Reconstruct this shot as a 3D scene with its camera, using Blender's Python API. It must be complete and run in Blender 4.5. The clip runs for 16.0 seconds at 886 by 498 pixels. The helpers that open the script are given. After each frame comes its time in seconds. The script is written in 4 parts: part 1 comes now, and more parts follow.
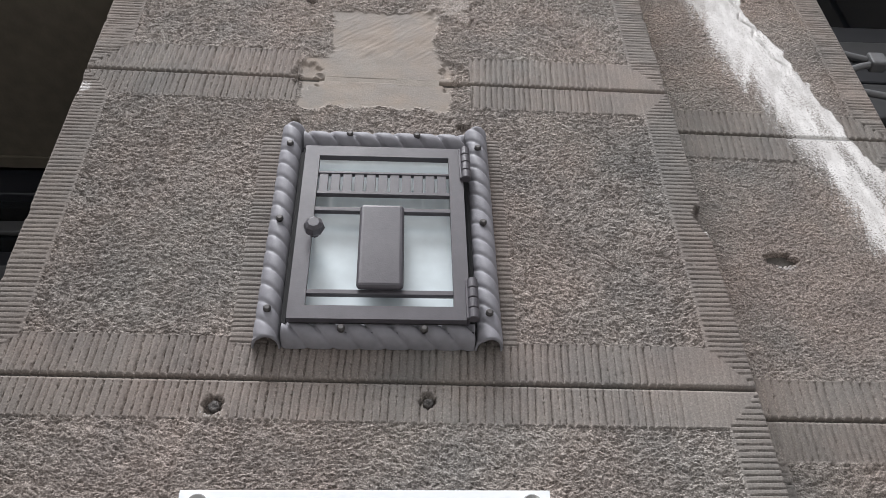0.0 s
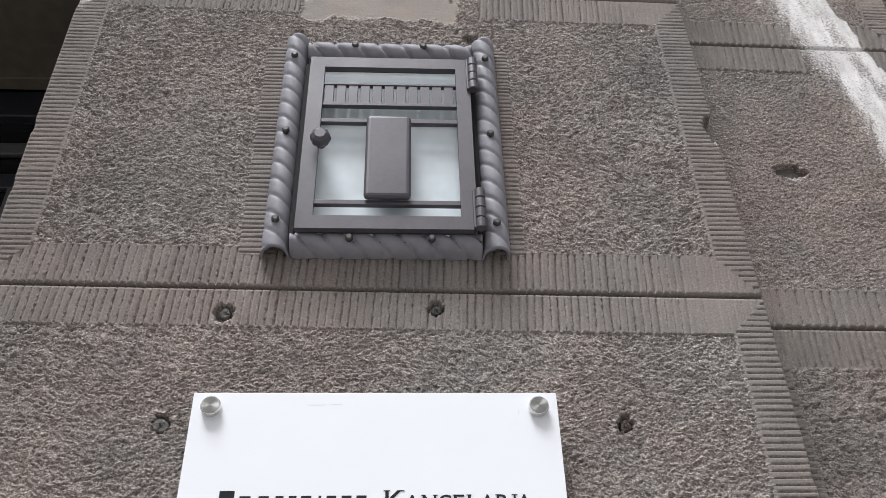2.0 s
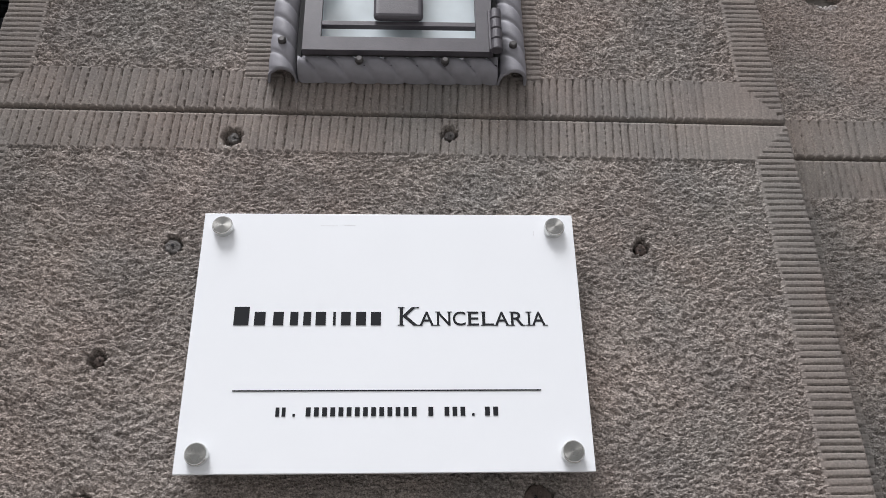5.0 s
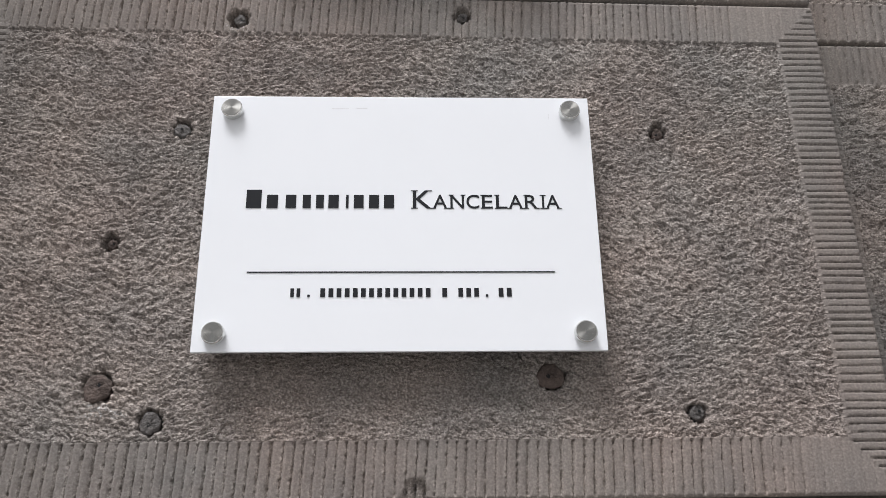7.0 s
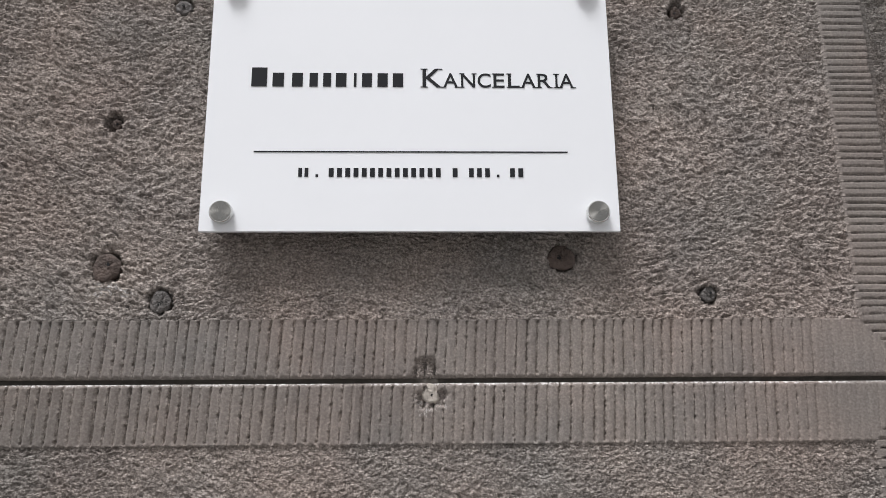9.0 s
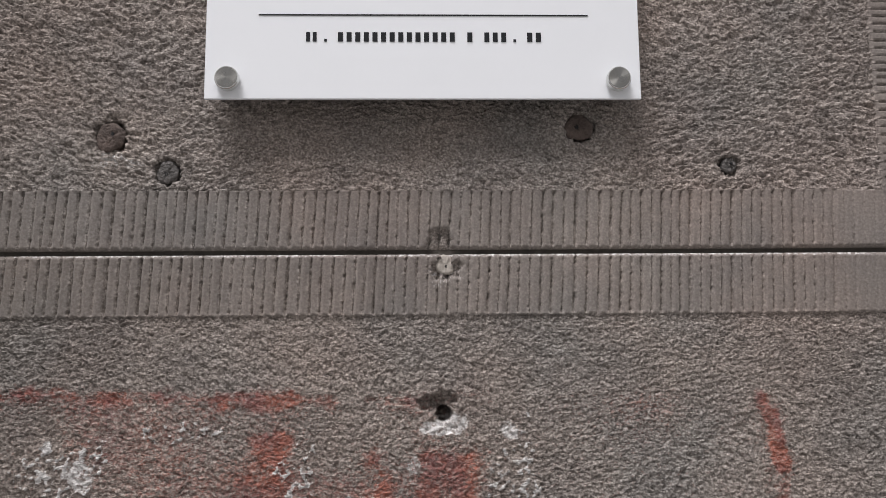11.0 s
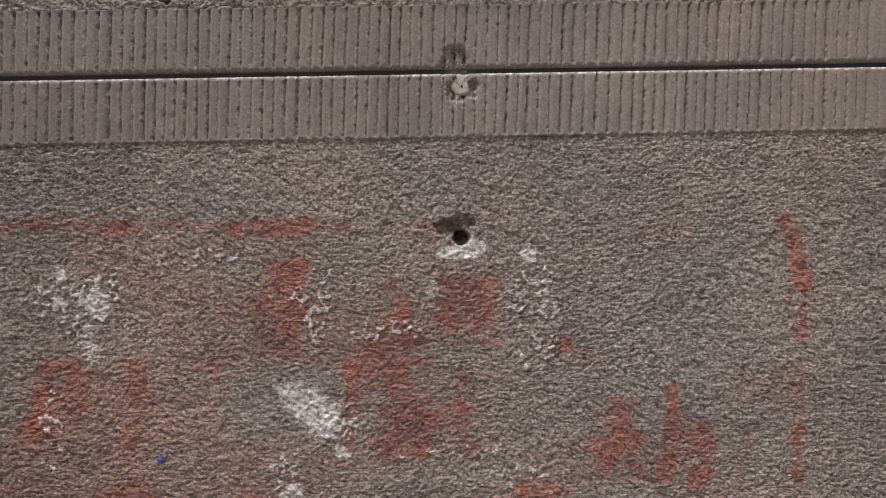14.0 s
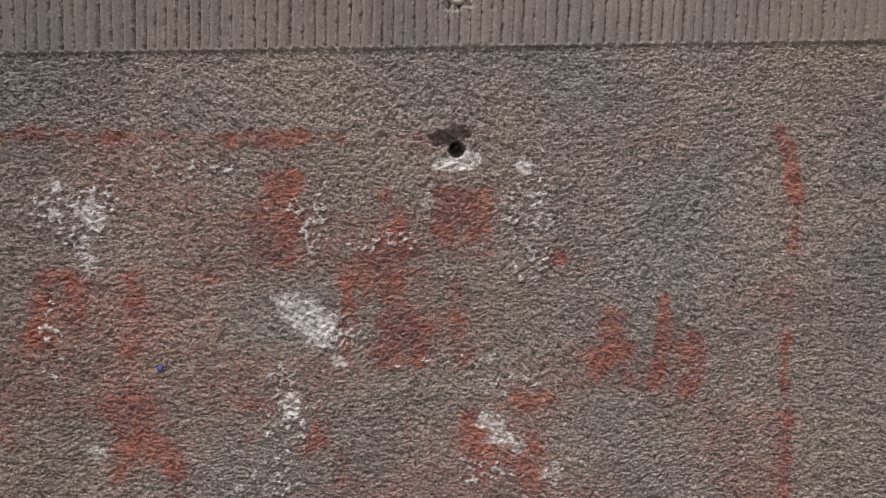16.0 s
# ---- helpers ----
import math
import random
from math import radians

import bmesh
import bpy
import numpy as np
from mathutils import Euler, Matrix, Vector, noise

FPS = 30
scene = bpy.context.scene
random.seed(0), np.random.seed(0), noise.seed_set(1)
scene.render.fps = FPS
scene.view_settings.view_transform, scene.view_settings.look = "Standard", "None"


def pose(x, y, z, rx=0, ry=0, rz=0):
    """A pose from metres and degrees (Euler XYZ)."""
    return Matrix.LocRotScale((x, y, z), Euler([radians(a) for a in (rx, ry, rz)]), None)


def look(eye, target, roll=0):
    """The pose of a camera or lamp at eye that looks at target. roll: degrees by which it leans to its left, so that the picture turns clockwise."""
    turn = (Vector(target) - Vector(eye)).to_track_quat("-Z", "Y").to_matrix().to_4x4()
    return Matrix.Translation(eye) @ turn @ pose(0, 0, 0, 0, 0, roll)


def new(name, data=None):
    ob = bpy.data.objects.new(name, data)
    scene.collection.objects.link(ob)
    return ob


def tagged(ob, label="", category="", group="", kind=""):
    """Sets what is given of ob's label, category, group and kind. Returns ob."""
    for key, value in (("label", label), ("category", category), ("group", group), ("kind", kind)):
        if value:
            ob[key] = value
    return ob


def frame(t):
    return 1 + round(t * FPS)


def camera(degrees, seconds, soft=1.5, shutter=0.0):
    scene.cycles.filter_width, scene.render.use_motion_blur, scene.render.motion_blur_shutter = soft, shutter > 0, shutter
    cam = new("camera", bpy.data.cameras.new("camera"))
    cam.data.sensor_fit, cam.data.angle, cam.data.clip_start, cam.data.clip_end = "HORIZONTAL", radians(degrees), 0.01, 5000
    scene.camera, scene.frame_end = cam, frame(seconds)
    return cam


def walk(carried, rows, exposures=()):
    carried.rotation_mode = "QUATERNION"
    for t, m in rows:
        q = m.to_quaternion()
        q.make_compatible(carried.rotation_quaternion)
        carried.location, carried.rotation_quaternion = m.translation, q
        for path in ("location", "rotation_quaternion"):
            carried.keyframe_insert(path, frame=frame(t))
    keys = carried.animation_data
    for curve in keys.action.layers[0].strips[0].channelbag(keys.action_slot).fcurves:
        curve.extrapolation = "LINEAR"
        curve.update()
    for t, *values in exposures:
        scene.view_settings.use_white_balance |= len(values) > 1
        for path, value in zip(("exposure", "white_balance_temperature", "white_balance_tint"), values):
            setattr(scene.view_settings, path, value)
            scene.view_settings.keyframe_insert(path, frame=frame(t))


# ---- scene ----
cam = camera(56.6, 16.0, soft=0.35)
PATH = [
    (0, (0.01, -0.873, 1.41), (0.126, 0.662, 2.686), -1.7),
    (0.5, (0.009, -0.871, 1.407), (0.12, 0.685, 2.658), -1.6),
    (1, (0.009, -0.866, 1.399), (0.115, 0.716, 2.619), -1.6),
    (1.5, (0.01, -0.859, 1.392), (0.112, 0.751, 2.574), -1.5),
    (2, (0.01, -0.857, 1.388), (0.111, 0.78, 2.532), -1.5),
    (2.5, (0.009, -0.852, 1.382), (0.107, 0.81, 2.491), -1.5),
    (3, (0.008, -0.838, 1.374), (0.101, 0.85, 2.442), -1.3),
    (5.5, (0.004, -0.803, 1.34), (0.084, 1.01, 2.183), -0.9),
    (6, (0.003, -0.796, 1.332), (0.078, 1.036, 2.131), -0.8),
    (6.5, (-0.002, -0.79, 1.326), (0.074, 1.066, 2.07), -0.8),
    (7, (-0.004, -0.789, 1.321), (0.069, 1.085, 2.016), -0.8),
    (7.5, (-0.006, -0.783, 1.315), (0.059, 1.106, 1.967), -0.6),
    (8, (-0.007, -0.774, 1.309), (0.055, 1.133, 1.908), -0.6),
    (8.5, (-0.009, -0.772, 1.3), (0.053, 1.149, 1.855), -0.5),
    (9, (-0.008, -0.767, 1.291), (0.051, 1.168, 1.794), -0.5),
    (11.5, (-0.022, -0.737, 1.259), (0.034, 1.251, 1.469), -0.5),
    (12, (-0.024, -0.729, 1.249), (0.034, 1.264, 1.405), -0.7),
    (12.5, (-0.031, -0.725, 1.239), (0.021, 1.271, 1.345), -1.0),
    (13, (-0.034, -0.725, 1.232), (0.016, 1.273, 1.292), -1.1),
    (13.5, (-0.031, -0.724, 1.223), (0.014, 1.275, 1.244), -1.2),
    (14, (-0.034, -0.72, 1.222), (0.017, 1.279, 1.187), -1.2),
    (14.5, (-0.035, -0.722, 1.218), (0.017, 1.276, 1.141), -1.2),
    (15, (-0.036, -0.726, 1.213), (0.023, 1.27, 1.096), -1.2),
    (15.5, (-0.038, -0.727, 1.21), (0.027, 1.265, 1.051), -1.2),
    (16, (-0.036, -0.724, 1.201), (0.027, 1.266, 1.011), -1.1),
]
EXPOSURES = [(0, 0.50, 6420, 10), (3, 0.34, 6420, 11), (9, 0.17, 6550, 11), (11.5, -0.02, 6680, 13), (13, -0.03, 6880, 14), (16, -0.01, 6950, 15)]
walk(cam, [(t, look(eye, target, roll)) for t, eye, target, roll in PATH], EXPOSURES)

# ---- light: an overcast street ----
world = bpy.data.worlds.new("overcast_sky")
scene.world = world
world.use_nodes = True
wn, wl = world.node_tree.nodes, world.node_tree.links
sky = wn.new("ShaderNodeTexSky")
sky.sky_type, sky.sun_disc = "NISHITA", False
sky.sun_elevation, sky.sun_rotation = radians(60), radians(190)
sky.air_density, sky.dust_density = 1.0, 4.0
grey = wn.new("ShaderNodeHueSaturation")
grey.inputs["Saturation"].default_value = 0.22
wl.new(sky.outputs["Color"], grey.inputs["Color"])
wl.new(grey.outputs["Color"], wn["Background"].inputs["Color"])
wn["Background"].inputs["Strength"].default_value = 0.080

sun = new("sun", bpy.data.lights.new("sun", "SUN"))
sun.data.energy, sun.data.angle, sun.data.color = 3.4, radians(24), (0.97, 0.98, 1.0)
sun.matrix_world = look((-1.5, -2.35, 6.0), (0, 0, 0))


# ---- materials ----
def material(name, colour, rough=0.6, metal=0.0, grain=0.0, scale=60.0, bump=0.0, bump_scale=400.0, spec=0.5):
    """A surface with two scales of variation in colour, and fine relief."""
    m = bpy.data.materials.new(name)
    m.use_nodes = True
    n, l = m.node_tree.nodes, m.node_tree.links
    b = n["Principled BSDF"]
    b.inputs["Roughness"].default_value = rough
    b.inputs["Metallic"].default_value = metal
    b.inputs["Specular IOR Level"].default_value = spec
    b.inputs["Base Color"].default_value = (*colour, 1)
    co = n.new("ShaderNodeTexCoord")
    if grain:
        fine, wide = n.new("ShaderNodeTexNoise"), n.new("ShaderNodeTexNoise")
        fine.inputs["Scale"].default_value, wide.inputs["Scale"].default_value = scale, scale / 9
        fine.inputs["Detail"].default_value = 6
        l.new(co.outputs["Object"], fine.inputs["Vector"])
        l.new(co.outputs["Object"], wide.inputs["Vector"])
        both = n.new("ShaderNodeMath")
        both.operation = "ADD"
        l.new(fine.outputs["Fac"], both.inputs[0])
        l.new(wide.outputs["Fac"], both.inputs[1])
        span = n.new("ShaderNodeMapRange")
        span.inputs["From Min"].default_value, span.inputs["From Max"].default_value = 0.6, 1.4
        span.inputs["To Min"].default_value, span.inputs["To Max"].default_value = 1 - grain, 1 + grain
        l.new(both.outputs[0], span.inputs["Value"])
        mul = n.new("ShaderNodeVectorMath")
        mul.operation = "SCALE"
        mul.inputs[0].default_value = colour
        l.new(span.outputs["Result"], mul.inputs["Scale"])
        l.new(mul.outputs["Vector"], b.inputs["Base Color"])
        r = n.new("ShaderNodeMapRange")
        r.inputs["From Min"].default_value, r.inputs["From Max"].default_value = 0.3, 0.7
        r.inputs["To Min"].default_value, r.inputs["To Max"].default_value = max(0.02, rough - 0.12), min(1, rough + 0.12)
        l.new(wide.outputs["Fac"], r.inputs["Value"])
        l.new(r.outputs["Result"], b.inputs["Roughness"])
    if bump:
        t, bm_ = n.new("ShaderNodeTexNoise"), n.new("ShaderNodeBump")
        t.inputs["Scale"].default_value, t.inputs["Detail"].default_value = bump_scale, 5
        bm_.inputs["Strength"].default_value, bm_.inputs["Distance"].default_value = 1.0, bump
        l.new(co.outputs["Object"], t.inputs["Vector"])
        l.new(t.outputs["Fac"], bm_.inputs["Height"])
        l.new(bm_.outputs["Normal"], b.inputs["Normal"])
    return m


def stone_material():
    """Grey sandstone. The mesh attribute 'stain' carries old red paint, lime, repair mortar, and darker tones with the
    shade painted under the sign.
    """
    m = bpy.data.materials.new("grey_sandstone")
    m.use_nodes = True
    n, l = m.node_tree.nodes, m.node_tree.links
    b = n["Principled BSDF"]
    b.inputs["Roughness"].default_value = 0.88
    b.inputs["Specular IOR Level"].default_value = 0.25
    co = n.new("ShaderNodeTexCoord")

    def noise_at(scale, detail=5, stretch=None, rough=0.6):
        t = n.new("ShaderNodeTexNoise")
        t.inputs["Scale"].default_value, t.inputs["Detail"].default_value, t.inputs["Roughness"].default_value = scale, detail, rough
        if stretch:
            mp = n.new("ShaderNodeMapping")
            mp.inputs["Scale"].default_value = stretch
            l.new(co.outputs["Object"], mp.inputs["Vector"])
            l.new(mp.outputs["Vector"], t.inputs["Vector"])
        else:
            l.new(co.outputs["Object"], t.inputs["Vector"])
        return t

    def ramp(src, stops):
        r = n.new("ShaderNodeValToRGB")
        els = r.color_ramp.elements
        while len(els) < len(stops):
            els.new(0.5)
        for e, (p, c) in zip(els, stops):
            e.position, e.color = p, (*c, 1)
        l.new(src, r.inputs["Fac"])
        return r.outputs["Color"]

    def mix(fac, a, c, kind="MIX"):
        x = n.new("ShaderNodeMix")
        x.data_type, x.blend_type = "RGBA", kind
        for sock, v in ((x.inputs["Factor"], fac), (x.inputs["A"], a), (x.inputs["B"], c)):
            if isinstance(v, (int, float)):
                sock.default_value = v
            elif isinstance(v, tuple):
                sock.default_value = (*v, 1)
            else:
                l.new(v, sock)
        return x.outputs["Result"]

    def math_(op, a, c=None):
        x = n.new("ShaderNodeMath")
        x.operation = op
        x.use_clamp = True
        for sock, v in zip(x.inputs, (a, c)):
            if isinstance(v, (int, float)):
                sock.default_value = v
            elif v is not None:
                l.new(v, sock)
        return x.outputs[0]

    def cover(t, mask, lift, hard):
        """How much of the grain a worn coat still covers, by its mask."""
        r = n.new("ShaderNodeMapRange")
        r.inputs["From Min"].default_value, r.inputs["From Max"].default_value = 0.30, 0.70
        l.new(t.outputs["Fac"], r.inputs["Value"])
        x = n.new("ShaderNodeMath")
        l.new(r.outputs["Result"], x.inputs[0])
        l.new(mask, x.inputs[1])
        y = n.new("ShaderNodeMath")
        y.operation, y.use_clamp = "MULTIPLY_ADD", True
        y.inputs[1].default_value, y.inputs[2].default_value = hard, hard * (lift - 1)
        l.new(x.outputs[0], y.inputs[0])
        seen = n.new("ShaderNodeMath")
        seen.operation, seen.use_clamp = "MULTIPLY", True
        l.new(mask, seen.inputs[0])
        seen.inputs[1].default_value = 8.0
        return math_("MULTIPLY", y.outputs[0], seen.outputs[0])

    speck = noise_at(420, 3, (1, 1, 1.1))
    patchy = noise_at(9, 5)
    tint = noise_at(4, 3)
    pk = n.new("ShaderNodeAttribute")
    pk.attribute_name = "picked"
    col = ramp(speck.outputs["Fac"], [(0.35, STONE_DARK), (0.49, STONE_MID), (0.65, STONE_LIGHT)])
    tooled = ramp(speck.outputs["Fac"], [(0.30, MARGIN_DARK), (0.5, MARGIN_MID), (0.72, MARGIN_LIGHT)])
    col = mix(pk.outputs["Fac"], tooled, col)
    col = mix(0.75, col, ramp(patchy.outputs["Fac"], [(0.32, (0.80, 0.81, 0.82)), (0.68, (1.20, 1.16, 1.12))]), "MULTIPLY")
    col = mix(0.6, col, ramp(tint.outputs["Fac"], [(0.35, (0.94, 1.0, 1.025)), (0.65, (1.08, 0.975, 0.945))]), "MULTIPLY")
    info = n.new("ShaderNodeObjectInfo")
    col = mix(1.0, col, ramp(info.outputs["Random"], [(0.0, (0.95, 0.95, 0.95)), (1.0, (1.05, 1.04, 1.03))]), "MULTIPLY")
    at = n.new("ShaderNodeAttribute")
    at.attribute_name = "stain"
    sep = n.new("ShaderNodeSeparateColor")
    l.new(at.outputs["Color"], sep.inputs["Color"])
    # alpha: darker stone tones, and the sign's shadow put into the colour
    darkened = math_("MULTIPLY", at.outputs["Alpha"], 0.75)
    col = mix(darkened, col, mix(1.0, col, (0.68, 0.67, 0.655), "MULTIPLY"))
    tan = ramp(noise_at(14, 4).outputs["Fac"], [(0.4, (0.30, 0.275, 0.25)), (0.62, (0.345, 0.285, 0.235))])
    col = mix(sep.outputs["Blue"], col, mix(0.40, tan, col))
    red = ramp(noise_at(26, 3).outputs["Fac"], [(0.35, (0.22, 0.055, 0.06)), (0.6, (0.42, 0.090, 0.045))])
    col = mix(math_("MULTIPLY", cover(noise_at(260, 6, (1, 1, 1.4), 0.78), sep.outputs["Red"], 0.08, 1.6), 0.66), col, red)
    lime = ramp(noise_at(60, 5, (1, 1, 0.35)).outputs["Fac"], [(0.3, (0.50, 0.48, 0.47)), (0.7, (0.76, 0.74, 0.73))])
    col = mix(cover(noise_at(270, 6, (1, 1, 1.2), 0.78), sep.outputs["Green"], 0.0, 3.2), col, lime)
    l.new(col, b.inputs["Base Color"])
    coarse, fine = noise_at(260, 3.0, (0.8, 1, 1.25), 0.6), noise_at(700, 3, (1, 1, 1.1), 0.55)
    coarse.inputs["Distortion"].default_value = 0.4
    ridge = n.new("ShaderNodeMath")
    ridge.operation = "MULTIPLY"
    l.new(coarse.outputs["Fac"], ridge.inputs[0])
    l.new(pk.outputs["Fac"], ridge.inputs[1])
    both = n.new("ShaderNodeMath")
    both.operation = "MULTIPLY_ADD"
    l.new(fine.outputs["Fac"], both.inputs[0])
    both.inputs[1].default_value = 0.15
    l.new(ridge.outputs[0], both.inputs[2])
    bump = n.new("ShaderNodeBump")
    bump.inputs["Distance"].default_value = 0.0062
    l.new(math_("ADD", math_("MULTIPLY", pk.outputs["Fac"], 0.65), 0.35), bump.inputs["Strength"])
    l.new(both.outputs[0], bump.inputs["Height"])
    l.new(bump.outputs["Normal"], b.inputs["Normal"])
    return m


STONE_DARK, STONE_MID, STONE_LIGHT = (0.170, 0.150, 0.138), (0.275, 0.246, 0.228), (0.46, 0.422, 0.395)
MARGIN_DARK, MARGIN_MID, MARGIN_LIGHT = (0.155, 0.140, 0.130), (0.200, 0.181, 0.169), (0.270, 0.247, 0.231)
STONE = stone_material()
MORTAR = material("old_mortar", (0.10, 0.09, 0.08), 0.95, grain=0.3, scale=120, bump=0.001)
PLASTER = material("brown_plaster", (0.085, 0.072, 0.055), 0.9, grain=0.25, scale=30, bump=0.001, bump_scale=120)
IRON_DOOR = material("dark_grey_painted_iron", (0.072, 0.066, 0.076), 0.45, 0.1, grain=0.15, scale=90, bump=0.0002, bump_scale=500)
IRON = material("grey_painted_iron", (0.215, 0.21, 0.232), 0.68, 0.0, grain=0.18, scale=90, bump=0.00025, bump_scale=500)
IRON_DARK = material("dark_screw_iron", (0.07, 0.065, 0.065), 0.5, 0.5, grain=0.2, scale=200)
GRILLE = material("grey_wrought_iron", (0.16, 0.16, 0.165), 0.5, 0.3, grain=0.15, scale=80)
WHITE = material("white_sign_panel", (0.77, 0.785, 0.815), 0.36, grain=0.015, scale=14)
INK = material("dark_grey_lettering", (0.016, 0.017, 0.020), 0.8, spec=0.2)
SCRATCH = material("grey_scratch", (0.62, 0.62, 0.64), 0.6)
STEEL = material("brushed_steel", (0.42, 0.41, 0.385), 0.34, 1.0, grain=0.12, scale=300)
STEEL_FACE = material("radially_brushed_steel", (0.29, 0.285, 0.27), 0.30, 1.0, grain=0.10, scale=500)
STEEL_FACE.node_tree.nodes["Principled BSDF"].inputs["Anisotropic"].default_value = 0.85
spun = STEEL_FACE.node_tree.nodes.new("ShaderNodeTangent")
spun.direction_type, spun.axis = "RADIAL", "Y"
STEEL_FACE.node_tree.links.new(spun.outputs["Tangent"], STEEL_FACE.node_tree.nodes["Principled BSDF"].inputs["Tangent"])
STEEL_EDGE = material("turned_steel_rim", (0.7, 0.7, 0.68), 0.18, 1.0)
WOOD = material("weathered_dowel_wood", (0.10, 0.075, 0.065), 0.9, grain=0.45, scale=260, bump=0.0030, bump_scale=420)
PLASTIC = material("grey_plastic_plug", (0.12, 0.11, 0.105), 0.7, grain=0.4, scale=260, bump=0.0035, bump_scale=420)
PALE = material("pale_broken_mortar", (0.42, 0.38, 0.34), 0.95, grain=0.3, scale=200, bump=0.0015, bump_scale=350)
# Flat black that stands in for unlit depth in gaps and holes.
BLACK = material("black_painted_shade", (0.008, 0.008, 0.009), 0.9)
DARK_GLASS = material("dark_window_glass", (0.006, 0.007, 0.009), 0.06)
DARK_FRAME = material("black_window_frame", (0.012, 0.013, 0.018), 0.35)
GREY_FRAME = material("grey_window_sash", (0.055, 0.055, 0.058), 0.5, grain=0.15, scale=20)
PAVING = material("grey_paving", (0.26, 0.253, 0.242), 0.9, grain=0.3, scale=8, bump=0.003, bump_scale=60)
RENDER_WALL = material("grey_rendered_wall", (0.24, 0.225, 0.21), 0.9, grain=0.2, scale=6, bump=0.003, bump_scale=80)
# The pale bluish tone also stands in for sky reflected in the glass.
FROSTED = material("frosted_glass_with_sky_tone", (0.56, 0.62, 0.65), 0.07, grain=0.16, scale=30, spec=0.6)


# ---- building blocks ----
def link(name, bm, mat, parent=None, label="", smooth=False):
    me = bpy.data.meshes.new(name)
    bmesh.ops.recalc_face_normals(bm, faces=bm.faces)
    bm.to_mesh(me)
    bm.free()
    me.materials.append(mat)
    if smooth:
        me.shade_smooth()
    ob = new(name, me)
    ob.parent = parent
    if label:
        ob["label"] = label
    return ob


def part(name, bm, material_, parent, label="", smooth=False):
    return link(name, bm, material_, parent, label, smooth)


def thing(name, place, label, category, group="", kind=""):
    ob = new(name)
    ob.empty_display_size = 0.05
    ob.location = place
    return tagged(ob, label, category, group, kind)


def under(ob, at):
    """Moves the mesh of a part from world to its thing's own coordinates."""
    ob.data.transform(Matrix.Translation([-c for c in at]))
    return ob


def box(x0, x1, y0, y1, z0, z1, bevel=0.0, segments=2):
    bm = bmesh.new()
    bmesh.ops.create_cube(bm, size=1, matrix=Matrix.LocRotScale(
        ((x0 + x1) / 2, (y0 + y1) / 2, (z0 + z1) / 2), None, (x1 - x0, y1 - y0, z1 - z0)))
    if bevel:
        bmesh.ops.bevel(bm, geom=bm.edges[:], offset=bevel, segments=segments, affect="EDGES", profile=0.5)
    return bm


def turned(rings, centre, sides=32, axis="y", ragged=0.0, seed=0):
    """A body of revolution: rings of (radius, way out along -y from centre)."""
    rng = np.random.default_rng(seed)
    turn = 2 * np.pi * np.arange(sides) / sides
    wob = 1 + ragged * sum(np.sin(q * turn + 6.3 * rng.random()) * rng.random() / q ** 0.5 for q in (2, 3, 5, 7))
    bm = bmesh.new()
    loops = []
    for r, d in rings:
        loop = []
        for i in range(sides):
            a = 2 * math.pi * i / sides
            q = r * wob[i]
            c, s = q * math.cos(a), q * math.sin(a)
            if axis == "y":
                p = (centre[0] + c, centre[1] - d, centre[2] + s)
            elif axis == "z":
                p = (centre[0] + c, centre[1] + s, centre[2] + d)
            else:
                p = (centre[0] + d, centre[1] + c, centre[2] + s)
            loop.append(bm.verts.new(p))
        loops.append(loop)
    for a, b in zip(loops, loops[1:]):
        for i in range(sides):
            bm.faces.new((a[i], a[(i + 1) % sides], b[(i + 1) % sides], b[i]))
    bm.faces.new(loops[0])
    bm.faces.new(loops[-1])
    return bm


def rod(points, radius, sides=10):
    """A round bar along a smooth line of points."""
    bm = bmesh.new()
    loops = []
    pts = [Vector(p) for p in points]
    for i, p in enumerate(pts):
        d = (pts[min(i + 1, len(pts) - 1)] - pts[max(i - 1, 0)]).normalized()
        side = d.cross(Vector((0.13, 0.97, 0.2))).normalized()
        up = side.cross(d)
        loops.append([bm.verts.new(p + radius * (math.cos(2 * math.pi * k / sides) * side + math.sin(2 * math.pi * k / sides) * up)) for k in range(sides)])
    for a, b in zip(loops, loops[1:]):
        for k in range(sides):
            bm.faces.new((a[k], a[(k + 1) % sides], b[(k + 1) % sides], b[k]))
    bm.faces.new(loops[0])
    bm.faces.new(loops[-1])
    return bm


# ---- stone relief ----
def vnoise(x, z, cx, cz, seed):
    """Smooth value noise, 0 to 1, with cells of cx by cz metres."""
    rng = np.random.default_rng(seed)
    table = rng.random((512, 512))
    u, v = (x + 7.3) / cx, (z + 5.1) / cz
    i, j = np.floor(u).astype(int), np.floor(v).astype(int)
    f, g = u - i, v - j
    f, g = f * f * (3 - 2 * f), g * g * (3 - 2 * g)
    i0, i1, j0, j1 = i % 512, (i + 1) % 512, j % 512, (j + 1) % 512
    return (table[i0, j0] * (1 - f) + table[i1, j0] * f) * (1 - g) + (table[i0, j1] * (1 - f) + table[i1, j1] * f) * g


def smooth(a, lo, hi):
    t = np.clip((a - lo) / (hi - lo), 0, 1)
    return t * t * (3 - 2 * t)


